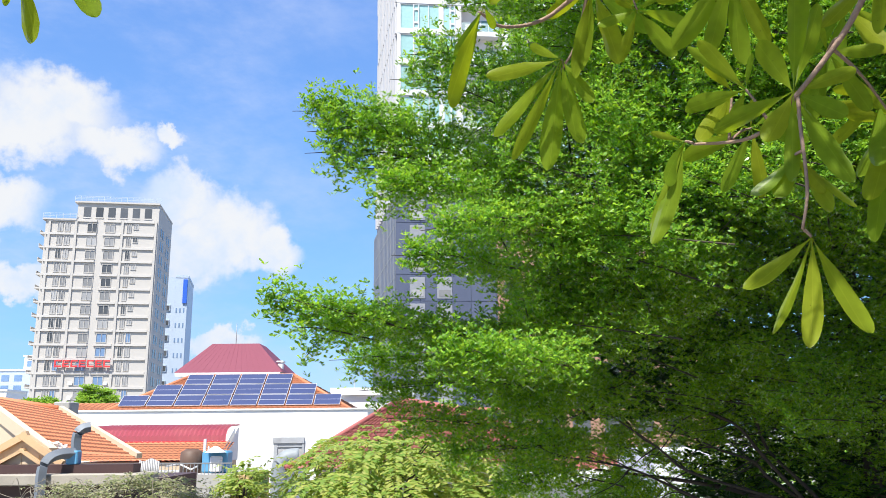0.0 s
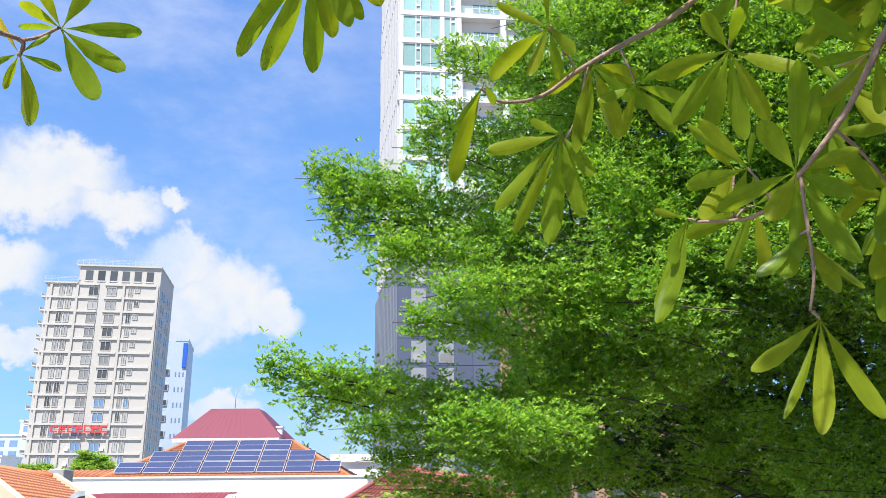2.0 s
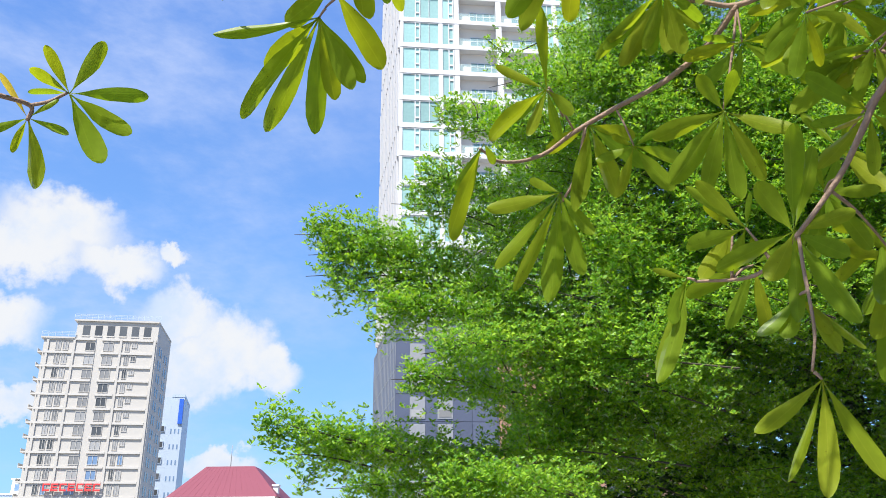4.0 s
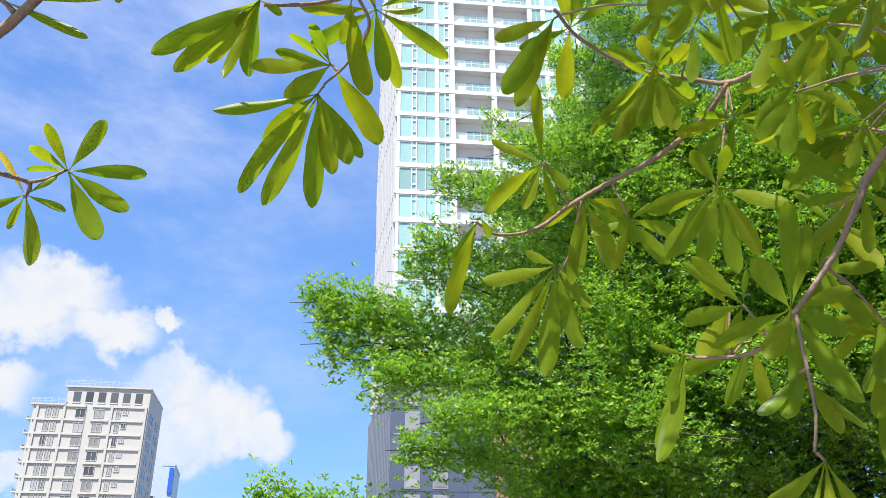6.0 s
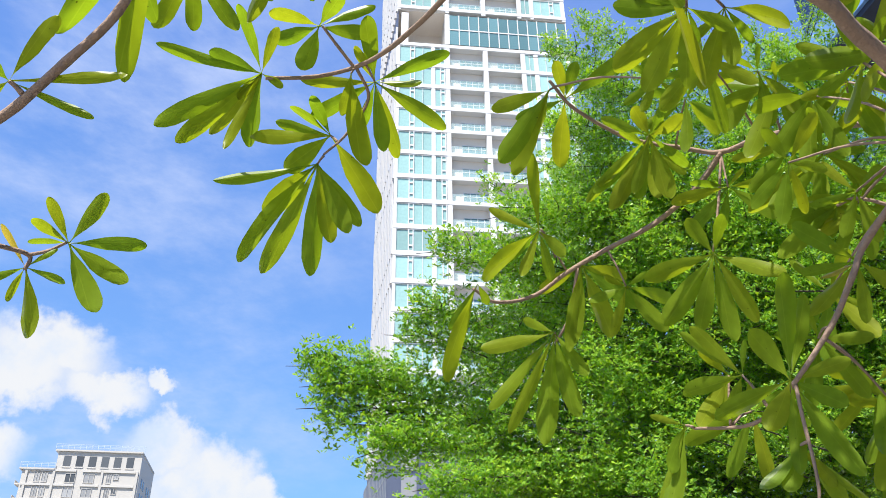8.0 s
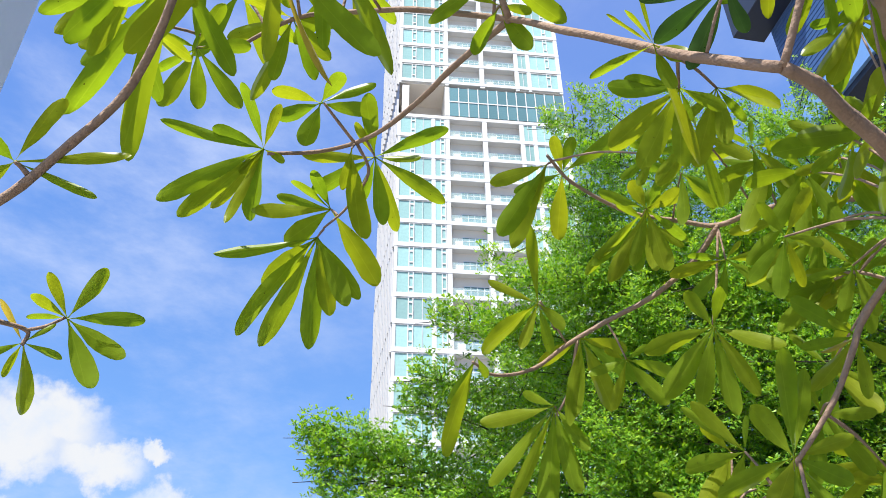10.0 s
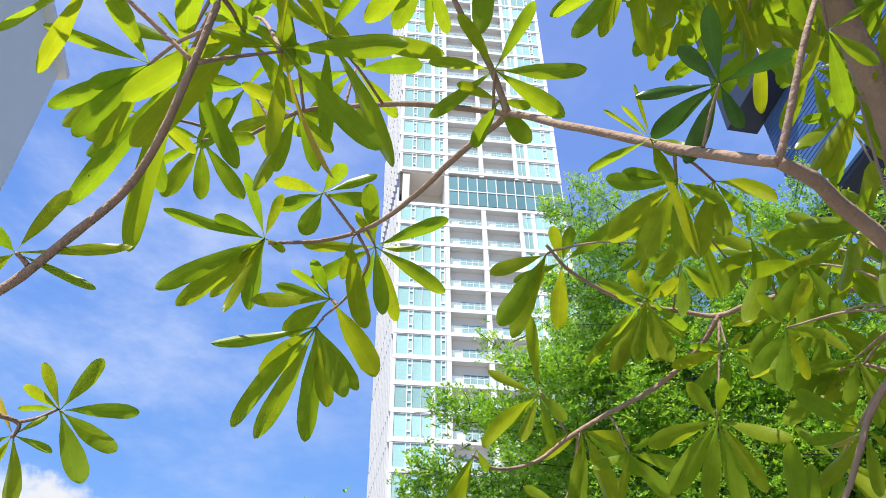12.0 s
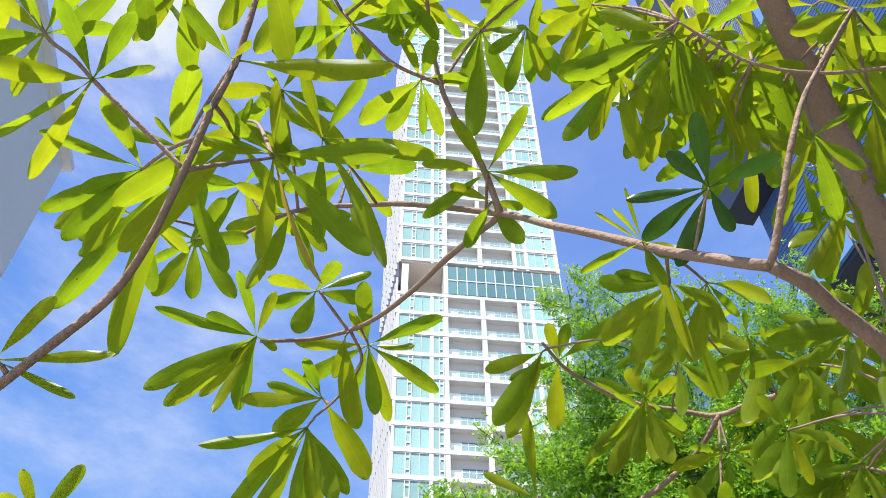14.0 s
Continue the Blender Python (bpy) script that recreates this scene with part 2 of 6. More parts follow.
BIG_LEAF = leaf_mat("broad_leaf", ((0.175, 0.275, 0.022), (0.212, 0.30, 0.023), (0.258, 0.31, 0.024)), ((0.30, 0.46, 0.012), (0.385, 0.50, 0.012), (0.50, 0.54, 0.012)), 0.55, 0.03, 0.5, "OBJECT", True)
OLD_LEAF = leaf_mat("yellowing_leaf", ((0.36, 0.31, 0.05), (0.38, 0.29, 0.06)), ((0.66, 0.56, 0.05), (0.70, 0.52, 0.06)), 0.5, 0.08, 0.5, "OBJECT", True)
# mature leaf: deep green, with the whorl's shade put into the colour too
SHADED_MATURE_LEAF = leaf_mat("shaded_mature_leaf", ((0.045, 0.105, 0.022), (0.06, 0.13, 0.026)), ((0.05, 0.14, 0.012), (0.07, 0.18, 0.014)), 0.25, 0.12, 0.35, "OBJECT", True)
FINE_LEAF = leaf_mat("fine_leaf", ((0.07, 0.19, 0.034), (0.18, 0.37, 0.042), (0.36, 0.56, 0.048)), ((0.22, 0.48, 0.012), (0.44, 0.76, 0.016), (0.68, 0.92, 0.022)), 0.46, 0.14, 0.38)
# darker copy of the fine leaf; the shade inside the crown is in its colour
SHADE_LEAF = leaf_mat("inner_leaf_shaded", ((0.024, 0.066, 0.020), (0.042, 0.105, 0.026)), ((0.06, 0.14, 0.006), (0.10, 0.20, 0.008)), 0.3, 0.08, 0.4)
SHRUB_LEAF = leaf_mat("pinnate_leaf", ((0.15, 0.27, 0.05), (0.27, 0.37, 0.08), (0.42, 0.44, 0.13)), ((0.32, 0.5, 0.05), (0.5, 0.62, 0.04), (0.66, 0.6, 0.05)), 0.45, 0.12, 0.5)
CANOPY = mat("weathered_canopy", (0.34, 0.31, 0.26), 0.85, vary=0.2, scale=3.0, bump=0.2, stain=0.5, stain_col=(0.20, 0.18, 0.15))
DRY_STALK = mat("dry_stalk", (0.27, 0.24, 0.19), 0.85, vary=0.2, scale=6.0)
DRY_LEAF = leaf_mat("dusty_leaf", ((0.22, 0.28, 0.10), (0.33, 0.35, 0.19), (0.40, 0.37, 0.26)), ((0.3, 0.36, 0.1), (0.4, 0.4, 0.18), (0.44, 0.36, 0.22)), 0.4, 0.12, 0.5)
FAR_LEAF = leaf_mat("far_leaf", ((0.13, 0.27, 0.03), (0.21, 0.38, 0.04), (0.30, 0.46, 0.05)), ((0.28, 0.5, 0.02), (0.4, 0.62, 0.03), (0.5, 0.68, 0.03)), 0.45, 0.12, 0.5)


# ---- building blocks ----
def finish(bm):
    bmesh.ops.recalc_face_normals(bm, faces=bm.faces)
    return bm


def mesh_of(name, bm, material):
    me = bpy.data.meshes.new(name)
    bm.to_mesh(me)
    bm.free()
    for m in material if isinstance(material, (list, tuple)) else (material,):
        me.materials.append(m)
    return me


def thing(name, label, category, group="", kind="", at=None):
    ob = new(name)
    if at is not None:
        ob.matrix_basis = at
    return tagged(ob, label, category, group, kind)


def part(name, bm, material, parent, label="", kind="", at=None):
    me = bm if isinstance(bm, bpy.types.Mesh) else mesh_of(name, bm, material)
    ob = new(name, me)
    ob.parent = parent
    if at is not None:
        ob.matrix_basis = at
    return tagged(ob, label, kind=kind)


def box(bm, x0, x1, y0, y1, z0, z1, bevel=0.0, m=None, mi=0):
    r = bmesh.ops.create_cube(bm, size=1, matrix=Matrix.Translation(((x0 + x1) / 2, (y0 + y1) / 2, (z0 + z1) / 2)) @ Matrix.Diagonal((x1 - x0, y1 - y0, z1 - z0, 1)))
    vs = r["verts"]
    if bevel:
        es = list({e for v in vs for e in v.link_edges})
        r2 = bmesh.ops.bevel(bm, geom=es, offset=bevel, segments=1, affect="EDGES")
        vs = list({v for fc in r2["faces"] for v in fc.verts} | {v for v in vs if v.is_valid})
    if m is not None:
        bmesh.ops.transform(bm, matrix=m, verts=vs)
    if mi:
        for fc in {fc for v in vs for fc in v.link_faces}:
            fc.material_index = mi
    return bm


def boxes(*specs, bevel=0.0):
    bm = bmesh.new()
    for s in specs:
        box(bm, *s, bevel=bevel)
    return bm


def lattice(pieces, y0=None, y1=None):
    """One joined frame out of flat bars (x0, x1, y0, y1, z0, z1), welded where they meet."""
    xs = sorted({round(v, 4) for q in pieces for v in q[0:2]})
    zs = sorted({round(v, 4) for q in pieces for v in q[4:6]})
    y0 = min(q[2] for q in pieces) if y0 is None else y0
    y1 = max(q[3] for q in pieces) if y1 is None else y1

    def solid(i, k):
        if not (0 <= i < len(xs) - 1 and 0 <= k < len(zs) - 1):
            return False
        x, z = (xs[i] + xs[i + 1]) / 2, (zs[k] + zs[k + 1]) / 2
        return any(q[0] < x < q[1] and q[4] < z < q[5] for q in pieces)

    bm, seen = bmesh.new(), {}

    def vert(i, y, k):
        if (i, y, k) not in seen:
            seen[(i, y, k)] = bm.verts.new((xs[i], y, zs[k]))
        return seen[(i, y, k)]

    for i in range(len(xs) - 1):
        for k in range(len(zs) - 1):
            if not solid(i, k):
                continue
            c = [(i, k), (i + 1, k), (i + 1, k + 1), (i, k + 1)]
            bm.faces.new([vert(a, y0, b) for a, b in c])
            bm.faces.new([vert(a, y1, b) for a, b in c[::-1]])
            for (a, b), (d, e), nb in ((c[0], c[1], (i, k - 1)), (c[1], c[2], (i + 1, k)), (c[2], c[3], (i, k + 1)), (c[3], c[0], (i - 1, k))):
                if not solid(*nb):
                    bm.faces.new((vert(d, y0, e), vert(a, y0, b), vert(a, y1, b), vert(d, y1, e)))
    return finish(bm)


def prism(bm, pts, z0, z1):
    """An upright prism over a footprint."""
    lo = [bm.verts.new((x, y, z0)) for x, y in pts]
    hi = [bm.verts.new((x, y, z1)) for x, y in pts]
    n = len(pts)
    for i in range(n):
        bm.faces.new((lo[i], lo[(i + 1) % n], hi[(i + 1) % n], hi[i]))
    bm.faces.new(hi)
    bm.faces.new(lo[::-1])
    return finish(bm)


def poly(bm, faces):
    for f in faces:
        bm.faces.new([bm.verts.new(p) for p in f])
    bmesh.ops.remove_doubles(bm, verts=bm.verts, dist=1e-4)
    return finish(bm)


def tube(bm, pts, radii, sides=8, wob=0.0):
    """A tapered tube through points."""
    pts = [Vector(p) for p in pts]
    rings = []
    for i, p in enumerate(pts):
        t = (pts[min(i + 1, len(pts) - 1)] - pts[max(i - 1, 0)]).normalized()
        a = t.cross(Vector((0, 0, 1)) if abs(t.z) < 0.9 else Vector((1, 0, 0))).normalized()
        b = t.cross(a)
        r = radii[i] if isinstance(radii, (list, tuple)) else radii
        ring = []
        for k in range(sides):
            q = 2 * math.pi * k / sides
            rr = r * (1 + wob * noise.noise((p * 9 + Vector((k, 0, 0)))))
            ring.append(bm.verts.new(p + (a * math.cos(q) + b * math.sin(q)) * rr))
        rings.append(ring)
    for r0, r1 in zip(rings, rings[1:]):
        for k in range(sides):
            bm.faces.new((r0[k], r0[(k + 1) % sides], r1[(k + 1) % sides], r1[k]))
    bm.faces.new(rings[0][::-1])
    bm.faces.new(rings[-1])
    if sides > 4:
        for fc in bm.faces:
            fc.smooth = True
    return bm


def beam(bm, p, q, w, h):
    """A straight squared board from p to q."""
    p, q = Vector(p), Vector(q)
    d = q - p
    m = Matrix.Translation((p + q) / 2) @ d.to_track_quat("X", "Z").to_matrix().to_4x4()
    return box(bm, -d.length / 2, d.length / 2, -w / 2, w / 2, -h / 2, h / 2, m=m)


def smooth_line(pts, n=5):
    """A Catmull-Rom line through points (any width of tuple)."""
    p = np.array(pts, float)
    p = np.vstack([2 * p[0] - p[1], p, 2 * p[-1] - p[-2]])
    out = []
    for i in range(1, len(p) - 2):
        for s in np.arange(n) / n:
            a, b, c, d = p[i - 1:i + 3]
            out.append(0.5 * (2 * b + (c - a) * s + (2 * a - 5 * b + 4 * c - d) * s ** 2 + (3 * b - a - 3 * c + d) * s ** 3))
    out.append(p[-2])
    return [tuple(q) for q in out]


def raw_mesh(name, verts, faces, material):
    """A mesh from arrays: vertices (n, 3), faces (m, k)."""
    me = bpy.data.meshes.new(name)
    me.vertices.add(len(verts))
    me.vertices.foreach_set("co", np.ascontiguousarray(verts, dtype=np.float32).ravel())
    k = faces.shape[1]
    me.loops.add(faces.size)
    me.loops.foreach_set("vertex_index", faces.astype(np.int32).ravel())
    me.polygons.add(len(faces))
    me.polygons.foreach_set("loop_start", np.arange(0, faces.size, k, dtype=np.int32))
    me.update(calc_edges=True)
    me.materials.append(material)
    return me
DUCT_GREY = mat("weathered_duct", (0.24, 0.27, 0.29), 0.6, 0.1, vary=0.15, scale=1.5, stain=0.25)
# ---- ground ----
bm = bmesh.new()
box(bm, -3000, 3000, -3000, 3000, -0.5, 0.0)
ground = tagged(new("ground", mesh_of("ground", bm, EARTH)), "grey-brown city ground of concrete and soil", "ground", kind="structure")

# plain unseen wall added behind the eye to shade the lower right of the view
rear = tagged(new("wall_south", mesh_of("wall_south", boxes((0.5, 26.0, -9.0, -3.0, 0, 21.0)), WHITE)), "plain pale rendered wall, unseen, added to cast shade", "wall", kind="structure")


# ---- residential tower ----
TOWER_SCALE = Matrix.Diagonal((0.8, 0.8, 0.8, 1))   # model units to metres: storeys of 3.6 m over a low car-park podium


def make_tower():
    tower = thing("residential_tower", "tall white residential tower with teal glass windows and balconies", "tower", at=pose(-4.44, 79.88, 0.846, 0, 0, 6) @ TOWER_SCALE)
    back = ((0.1, 0.35), (8.3, 0.35), (8.3, 1.2), (20.9, 1.2), (20.9, 0.35), (29.0, 0.35), (29.0, 22.0), (-2.0, 22.0))
    part("wall", prism(bmesh.new(), back, 30.0, 101.3), TOWER_BEIGE, tower)
    part("wall", prism(bmesh.new(), ((8.3, 1.0), (29.0, 1.0), (29.0, 22.0), (0.6, 22.0), (0.6, 6.0), (8.3, 6.0)), 101.3, 109.2), TOWER_BEIGE, tower)
    part("wall", prism(bmesh.new(), back, 109.2, 204.0), TOWER_BEIGE, tower)
    low = [56.75 + 4.45 * k for k in range(-5, 11)]
    high = [109.8 + 4.6 * j for j in range(21)]
    slab = mesh_of("floor_slab", boxes((-0.12, 29.2, 0.0, 2.2, -0.32, 0.40), bevel=0.03), TOWER_WHITE)
    rail = mesh_of("balcony_rail", boxes((0, 5.5, 0.12, 0.16, 0.42, 1.70)), RAIL_GLASS)
    door = mesh_of("balcony_door", boxes((0.6, 4.6, 1.13, 1.19, 0.42, 2.6)), DARK_GLASS)
    dframe = mesh_of("door_frame", lattice([*[(x, x + 0.1, 1.07, 1.18, 0.42, 2.7) for x in (0.52, 1.54, 2.56, 3.58, 4.56)], (0.52, 4.66, 1.07, 1.18, 2.56, 2.7), (0.52, 4.66, 1.07, 1.18, 1.9, 2.0)]), TOWER_WHITE)

    def window_meshes(w, opens, mull):
        f = [(0, w, 0.1, 0.3, 0.4, 0.5), (0, w, 0.1, 0.3, 4.0, 4.1), (0, 0.08, 0.1, 0.3, 0.4, 4.1), (w - 0.08, w, 0.1, 0.3, 0.4, 4.1)]
        f += [(x - 0.04, x + 0.04, 0.14, 0.3, 0.5, 4.0) for x in mull]
        for x in opens:
            f += [(x, x + 0.15, 0.06, 0.3, 0.5, 4.0), (x + 0.66, x + 0.81, 0.06, 0.3, 0.5, 4.0), (x + 0.15, x + 0.66, 0.06, 0.3, 1.25, 1.5), (x + 0.15, x + 0.66, 0.06, 0.3, 3.2, 3.45), (x + 0.15, x + 0.66, 0.06, 0.3, 0.5, 0.62)]
        return mesh_of("window", lattice(f, 0.08, 0.3), TOWER_WHITE), mesh_of("pane", boxes((0.05, w - 0.05, 0.22, 0.28, 0.44, 4.06)), TOWER_GLASS)

    wide, narrow, right_narrow, right_wide = window_meshes(5.3, (1.75,), (3.85,)), window_meshes(1.85, (0.9,), ()), window_meshes(1.6, (), (0.8,)), window_meshes(5.0, (2.9,), (1.4,))
    for z in low + high:
        at = pose(0, 0, z)
        part("floor_slab", slab, None, tower, at=at)
        if z == low[-1]:
            continue
        for x, (fm, pm) in ((0.3, wide), (6.1, narrow), (21.3, right_narrow), (23.5, right_wide)):
            w = part("window", fm, None, tower, at=pose(x, 0, z))
            part("pane", pm, None, w)
        for x in (8.65, 15.0):
            part("balcony_rail", rail, None, tower, at=pose(x, 0, z))
            d = part("balcony_door", door, None, tower, at=pose(x + 1.2, 0, z))
            part("door_frame", dframe, None, d)
    for x0, x1 in ((5.6, 6.1), (7.95, 8.6), (14.2, 15.0), (20.6, 21.3), (22.9, 23.5), (28.5, 29.15), (-0.1, 0.3)):
        for z0, z1 in ((33.5, 101.5), (109.1, 203.0)):
            part("pier", boxes((x0, x1, 0.05, 1.25 if x0 == 14.2 else 0.45, z0, z1)), TOWER_WHITE, tower)
    # glazed double-height band and the open sky terrace beside it
    part("corner_column", boxes((0.5, 1.7, 0.4, 1.6, 101.9, 108.8)), TOWER_WHITE, tower)
    part("terrace_wall", boxes((7.9, 8.6, 0.1, 6.0, 101.9, 108.8)), TOWER_WHITE, tower)
    pane = mesh_of("band_pane", boxes((0.06, 1.66, 0.2, 0.26, 0.0, 3.3)), DARK_GLASS)
    for r in range(2):
        for c in range(12):
            part("band_pane", pane, None, tower, at=pose(8.6 + c * 1.7, 0, 102.0 + r * 3.4))
    part("band_frame", lattice([*[(8.6 + c * 1.7 - 0.06, 8.6 + c * 1.7 + 0.1, 0.1, 0.3, 101.9, 108.8) for c in range(13)], (8.54, 29.1, 0.1, 0.3, 105.2, 105.42)]), TOWER_WHITE, tower)
    # louvred side screen, staggered from storey to storey
    side = bmesh.new()
    wx, wy = -2.1 / 21.6, 21.5 / 21.6
    for i, z in enumerate(low + high):
        for k in range(13):
            s = 0.9 + k * 1.6 + (0.5, 0.0, -0.5, 0.0)[i % 4]
            m = Matrix.Translation((wx * s, wy * s, z)) @ Matrix.Rotation(radians(6), 4, "Z")
            box(side, -0.30, 0.05, -0.24, 0.24, -0.1, 4.25, m=m)
    part("side_glazing", prism(bmesh.new(), ((0.0, 0.4), (-0.02, 0.4), (-2.05, 21.5), (-1.9, 21.5)), 33.5, 203.0), POD_GREY, tower)
    part("louvre_screen", side, LOUVRE, tower, "staggered white louvre screen", "stuff")
    part("roof_plant", boxes((3, 26, 4, 20, 204, 207)), TOWER_WHITE, tower)
    return tower


make_tower()


def make_podium():
    pod = thing("office_podium", "slate-grey clad office block at the foot of the tower", "office block", at=pose(-4.6, 79.44, 0.846, 0, 0, 6) @ TOWER_SCALE)
    part("wall", prism(bmesh.new(), ((0, 0), (40, 0), (40, 24), (-2.2, 24)), -1.2, 33.4), POD_GREY, pod)
    pan = mesh_of("cladding_panel", boxes((0.03, 3.13, -0.08, 0.0, 0.03, 3.3), bevel=0.02), POD_GREY)
    lit = mesh_of("window", boxes((0, 1.9, -0.16, 0.02, 0, 2.7), bevel=0.03), POD_PANEL)
    gl = mesh_of("pane", boxes((0.2, 1.7, -0.2, -0.12, 0.25, 1.1)), WIN_GREY)
    for r in range(10):
        for c in range(4):
            part("cladding_panel", pan, None, pod, at=pose(c * 3.16, 0, r * 3.34))
        for x in (1.8, 5.2):
            w = part("window", lit, None, pod, at=pose(x, 0, r * 3.34 + 0.3))
            part("pane", gl, None, w)
    part("wall", boxes((12.8, 40, -0.5, 0.5, -1.2, 33.0)), POD_BRICK, pod, "brown brick-clad wall")
    for r in range(10):
        for c in range(6):
            part("pane", boxes((13.6 + c * 4, 15.8 + c * 4, -0.58, -0.45, r * 3.3 + 0.6, r * 3.3 + 2.6)), WIN_DARK, pod)
    m = Matrix.Rotation(math.atan2(24, -2.2), 4, "Z")
    fin = bmesh.new()
    for c in range(16):
        box(fin, c * 1.5 - 0.05, c * 1.5 + 0.05, 0.0, 0.05, 0, 33.4, m=m)
    for r in range(11):
        box(fin, 0, 24, 0.0, 0.04, r * 3.3 - 0.08, r * 3.3 + 0.08, m=m)
    part("side_mullions", fin, STEEL, pod, kind="stuff")
    return pod


make_podium()


# ---- apartment block ----
def make_apartments():
    ob = thing("apartment_block", "cream sixteen-storey apartment block with ledges and a red roofline sign", "apartment block", at=pose(-85.6, 170.4, 0, 0, 0, 9.2))
    part("wall", prism(bmesh.new(), ((0, 0), (6.3, 0), (6.3, 17), (0, 17)), 0, 49.9), CREAM, ob)
    part("wall", prism(bmesh.new(), ((6.3, 0), (23.4, 0), (23.4, 17), (6.3, 17)), 0, 53.9), CREAM, ob)
    part("roof_slab", boxes((5.7, 23.5, -0.45, 17.0, 53.9, 54.25)), CREAM, ob)
    part("roof_slab", boxes((-0.6, 6.3, -0.45, 17.0, 49.9, 50.25)), CREAM, ob)
    rail = bmesh.new()
    for x0, x1, z in ((5.7, 23.8, 54.3), (-0.5, 6.3, 50.3)):
        for h in (0.4, 0.75, 1.05):
            box(rail, x0, x1, -0.42, -0.36, z + h, z + h + 0.06)
        n = int((x1 - x0) / 1.2)
        for i in range(n + 1):
            x = x0 + (x1 - x0) * i / n
            box(rail, x - 0.04, x + 0.04, -0.43, -0.35, z, z + 1.1)
    part("roof_railing", rail, PALE_BLUE, ob, "pale blue rooftop railing")
    for i in range(6):
        x = 7.6 + i * 2.55
        part("loggia_opening", boxes((x, x + 1.5, -0.05, 0.05, 50.7, 53.0)), WIN_DARK, ob)
        part("loggia_sill", boxes((x - 0.1, x + 1.6, -0.12, 0.02, 50.5, 50.75)), LEDGE, ob)
    rng = random.Random(7)
    sizes = ((2.6, 0.95, 1.9), (4.1, 0.95, 1.9), (8.7, 1.9, 1.75), (12.4, 1.9, 1.75), (16.9, 0.8, 1.9), (18.3, 0.9, 1.0))
    cache = {}
    sill = mesh_of("ledge", boxes((0, 1, -0.32, 0.0, 0, 0.45)), LEDGE)
    for r in range(16):
        z = 50.1 - 3.0 * (r + 1)
        for x0, x1 in ((0.2, 6.1), (6.6, 10.6), (11.9, 15.6), (16.2, 22.6)):
            lg = part("ledge", sill, None, ob, at=pose(x0, 0, z + 2.55))
            lg.scale = (x1 - x0, 1, 1)
        part("corner_balcony", boxes((-1.1, 0.0, 0.3, 3.5, z - 0.3, z + 0.05), (-1.1, -1.0, 0.3, 3.5, z, z + 0.6)), LEDGE, ob)
        for k, (x, w, h) in enumerate(sizes):
            if r >= 8 and k == 5:
                h = 1.9
            pick = (WIN_GREY, WIN_DARK, WIN_GREY, WIN_BLUE)[rng.randrange(4) if r > 7 else rng.choice((0, 0, 0, 1))]
            z0 = z + (0.35 if h > 1.2 else 1.2)
            key = (w, h, pick.name)
            if key not in cache:
                cache[key] = (mesh_of("window", lattice(((-0.08, 0, -0.1, 0.02, 0, h), (w, w + 0.08, -0.1, 0.02, 0, h), (w / 2 - 0.04, w / 2 + 0.04, -0.1, 0.02, 0, h), (-0.08, w + 0.08, -0.1, 0.02, h, h + 0.08), (-0.12, w + 0.12, -0.16, 0.02, -0.1, 0))), CREAM),
                              mesh_of("pane", boxes((0, w, -0.06, 0.0, 0, h)), pick))
            wn2 = part("window", cache[key][0], None, ob, at=pose(x, 0, z0))
            part("pane", cache[key][1], None, wn2)
            if r >= 11 and k in (2, 3):
                part("air_conditioner", boxes((x - 1.1 if k == 2 else x + w + 0.2, x - 0.3 if k == 2 else x + w + 1.0, -0.45, -0.02, z + 0.3, z + 0.9), bevel=0.04), WHITE, ob)
        for y in (3.0, 5.6, 10.5, 13.0):
            part("pane", boxes((23.35, 23.45, y, y + 1.3, z + 0.4, z + 2.3)), WIN_DARK, ob)
    for x in (0.9, 6.3, 15.9, 22.9):
        part("pilaster", boxes((x - 0.25, x + 0.25, -0.3, 0.0, 0, 50.0)), CREAM, ob)
    # sign: plain red shapes where the lettering stands
    board = part("sign_rail", boxes((4.5, 15.9, -0.86, -0.7, 18.6, 18.75)), STEEL, ob, "thin rail carrying the red sign")
    for i in range(7):
        x = 4.7 + i * 1.62
        bars = [(x, x + 1.35, -1.0, -0.85, 18.1, 18.45), (x, x + 1.35, -1.0, -0.85, 19.3, 19.6), (x, x + 0.3, -1.0, -0.85, 18.45, 19.3)]
        if i % 2:
            bars.append((x + 0.3, x + 1.2, -1.0, -0.85, 18.75, 19.0))
        part("sign_shape", lattice(bars), SIGN_RED, board, "plain red letter-sized shape")
    return ob


make_apartments()


def make_slab_block():
    ob = thing("slab_block", "pale blue narrow office block with small windows", "office block", at=pose(-73.75, 215, 0, 0, 0, 12))
    part("wall", prism(bmesh.new(), ((0, 0), (2.2, 0), (2.2, 0.01), (5.4, 0.01), (5.4, 16), (-3, 16)), 0, 45.5), PALE_BLUE, ob)
    part("parapet", boxes((2.2, 5.5, -0.1, 16, 45.5, 46.2)), PALE_BLUE, ob)
    part("sign", boxes((4.2, 5.3, -0.4, -0.05, 38.5, 45.0)), SIGN_BLUE, ob, "plain blue upright sign")
    for r in range(8):
        part("window", boxes((-0.9, 1.2, -0.25, 0.1, 36.3 - r * 4.0, 38.0 - r * 4.0)), PALE_BLUE, ob)
        part("pane", boxes((-0.7, 1.0, -0.32, -0.2, 36.5 - r * 4.0, 37.8 - r * 4.0)), WIN_DARK, ob)
        for c in range(3):
            part("pane", boxes((2.6 + c * 0.95, 2.9 + c * 0.95, -0.06, 0.04, 36.0 - r * 4.0, 37.2 - r * 4.0)), WIN_BLUE, ob)
    return ob


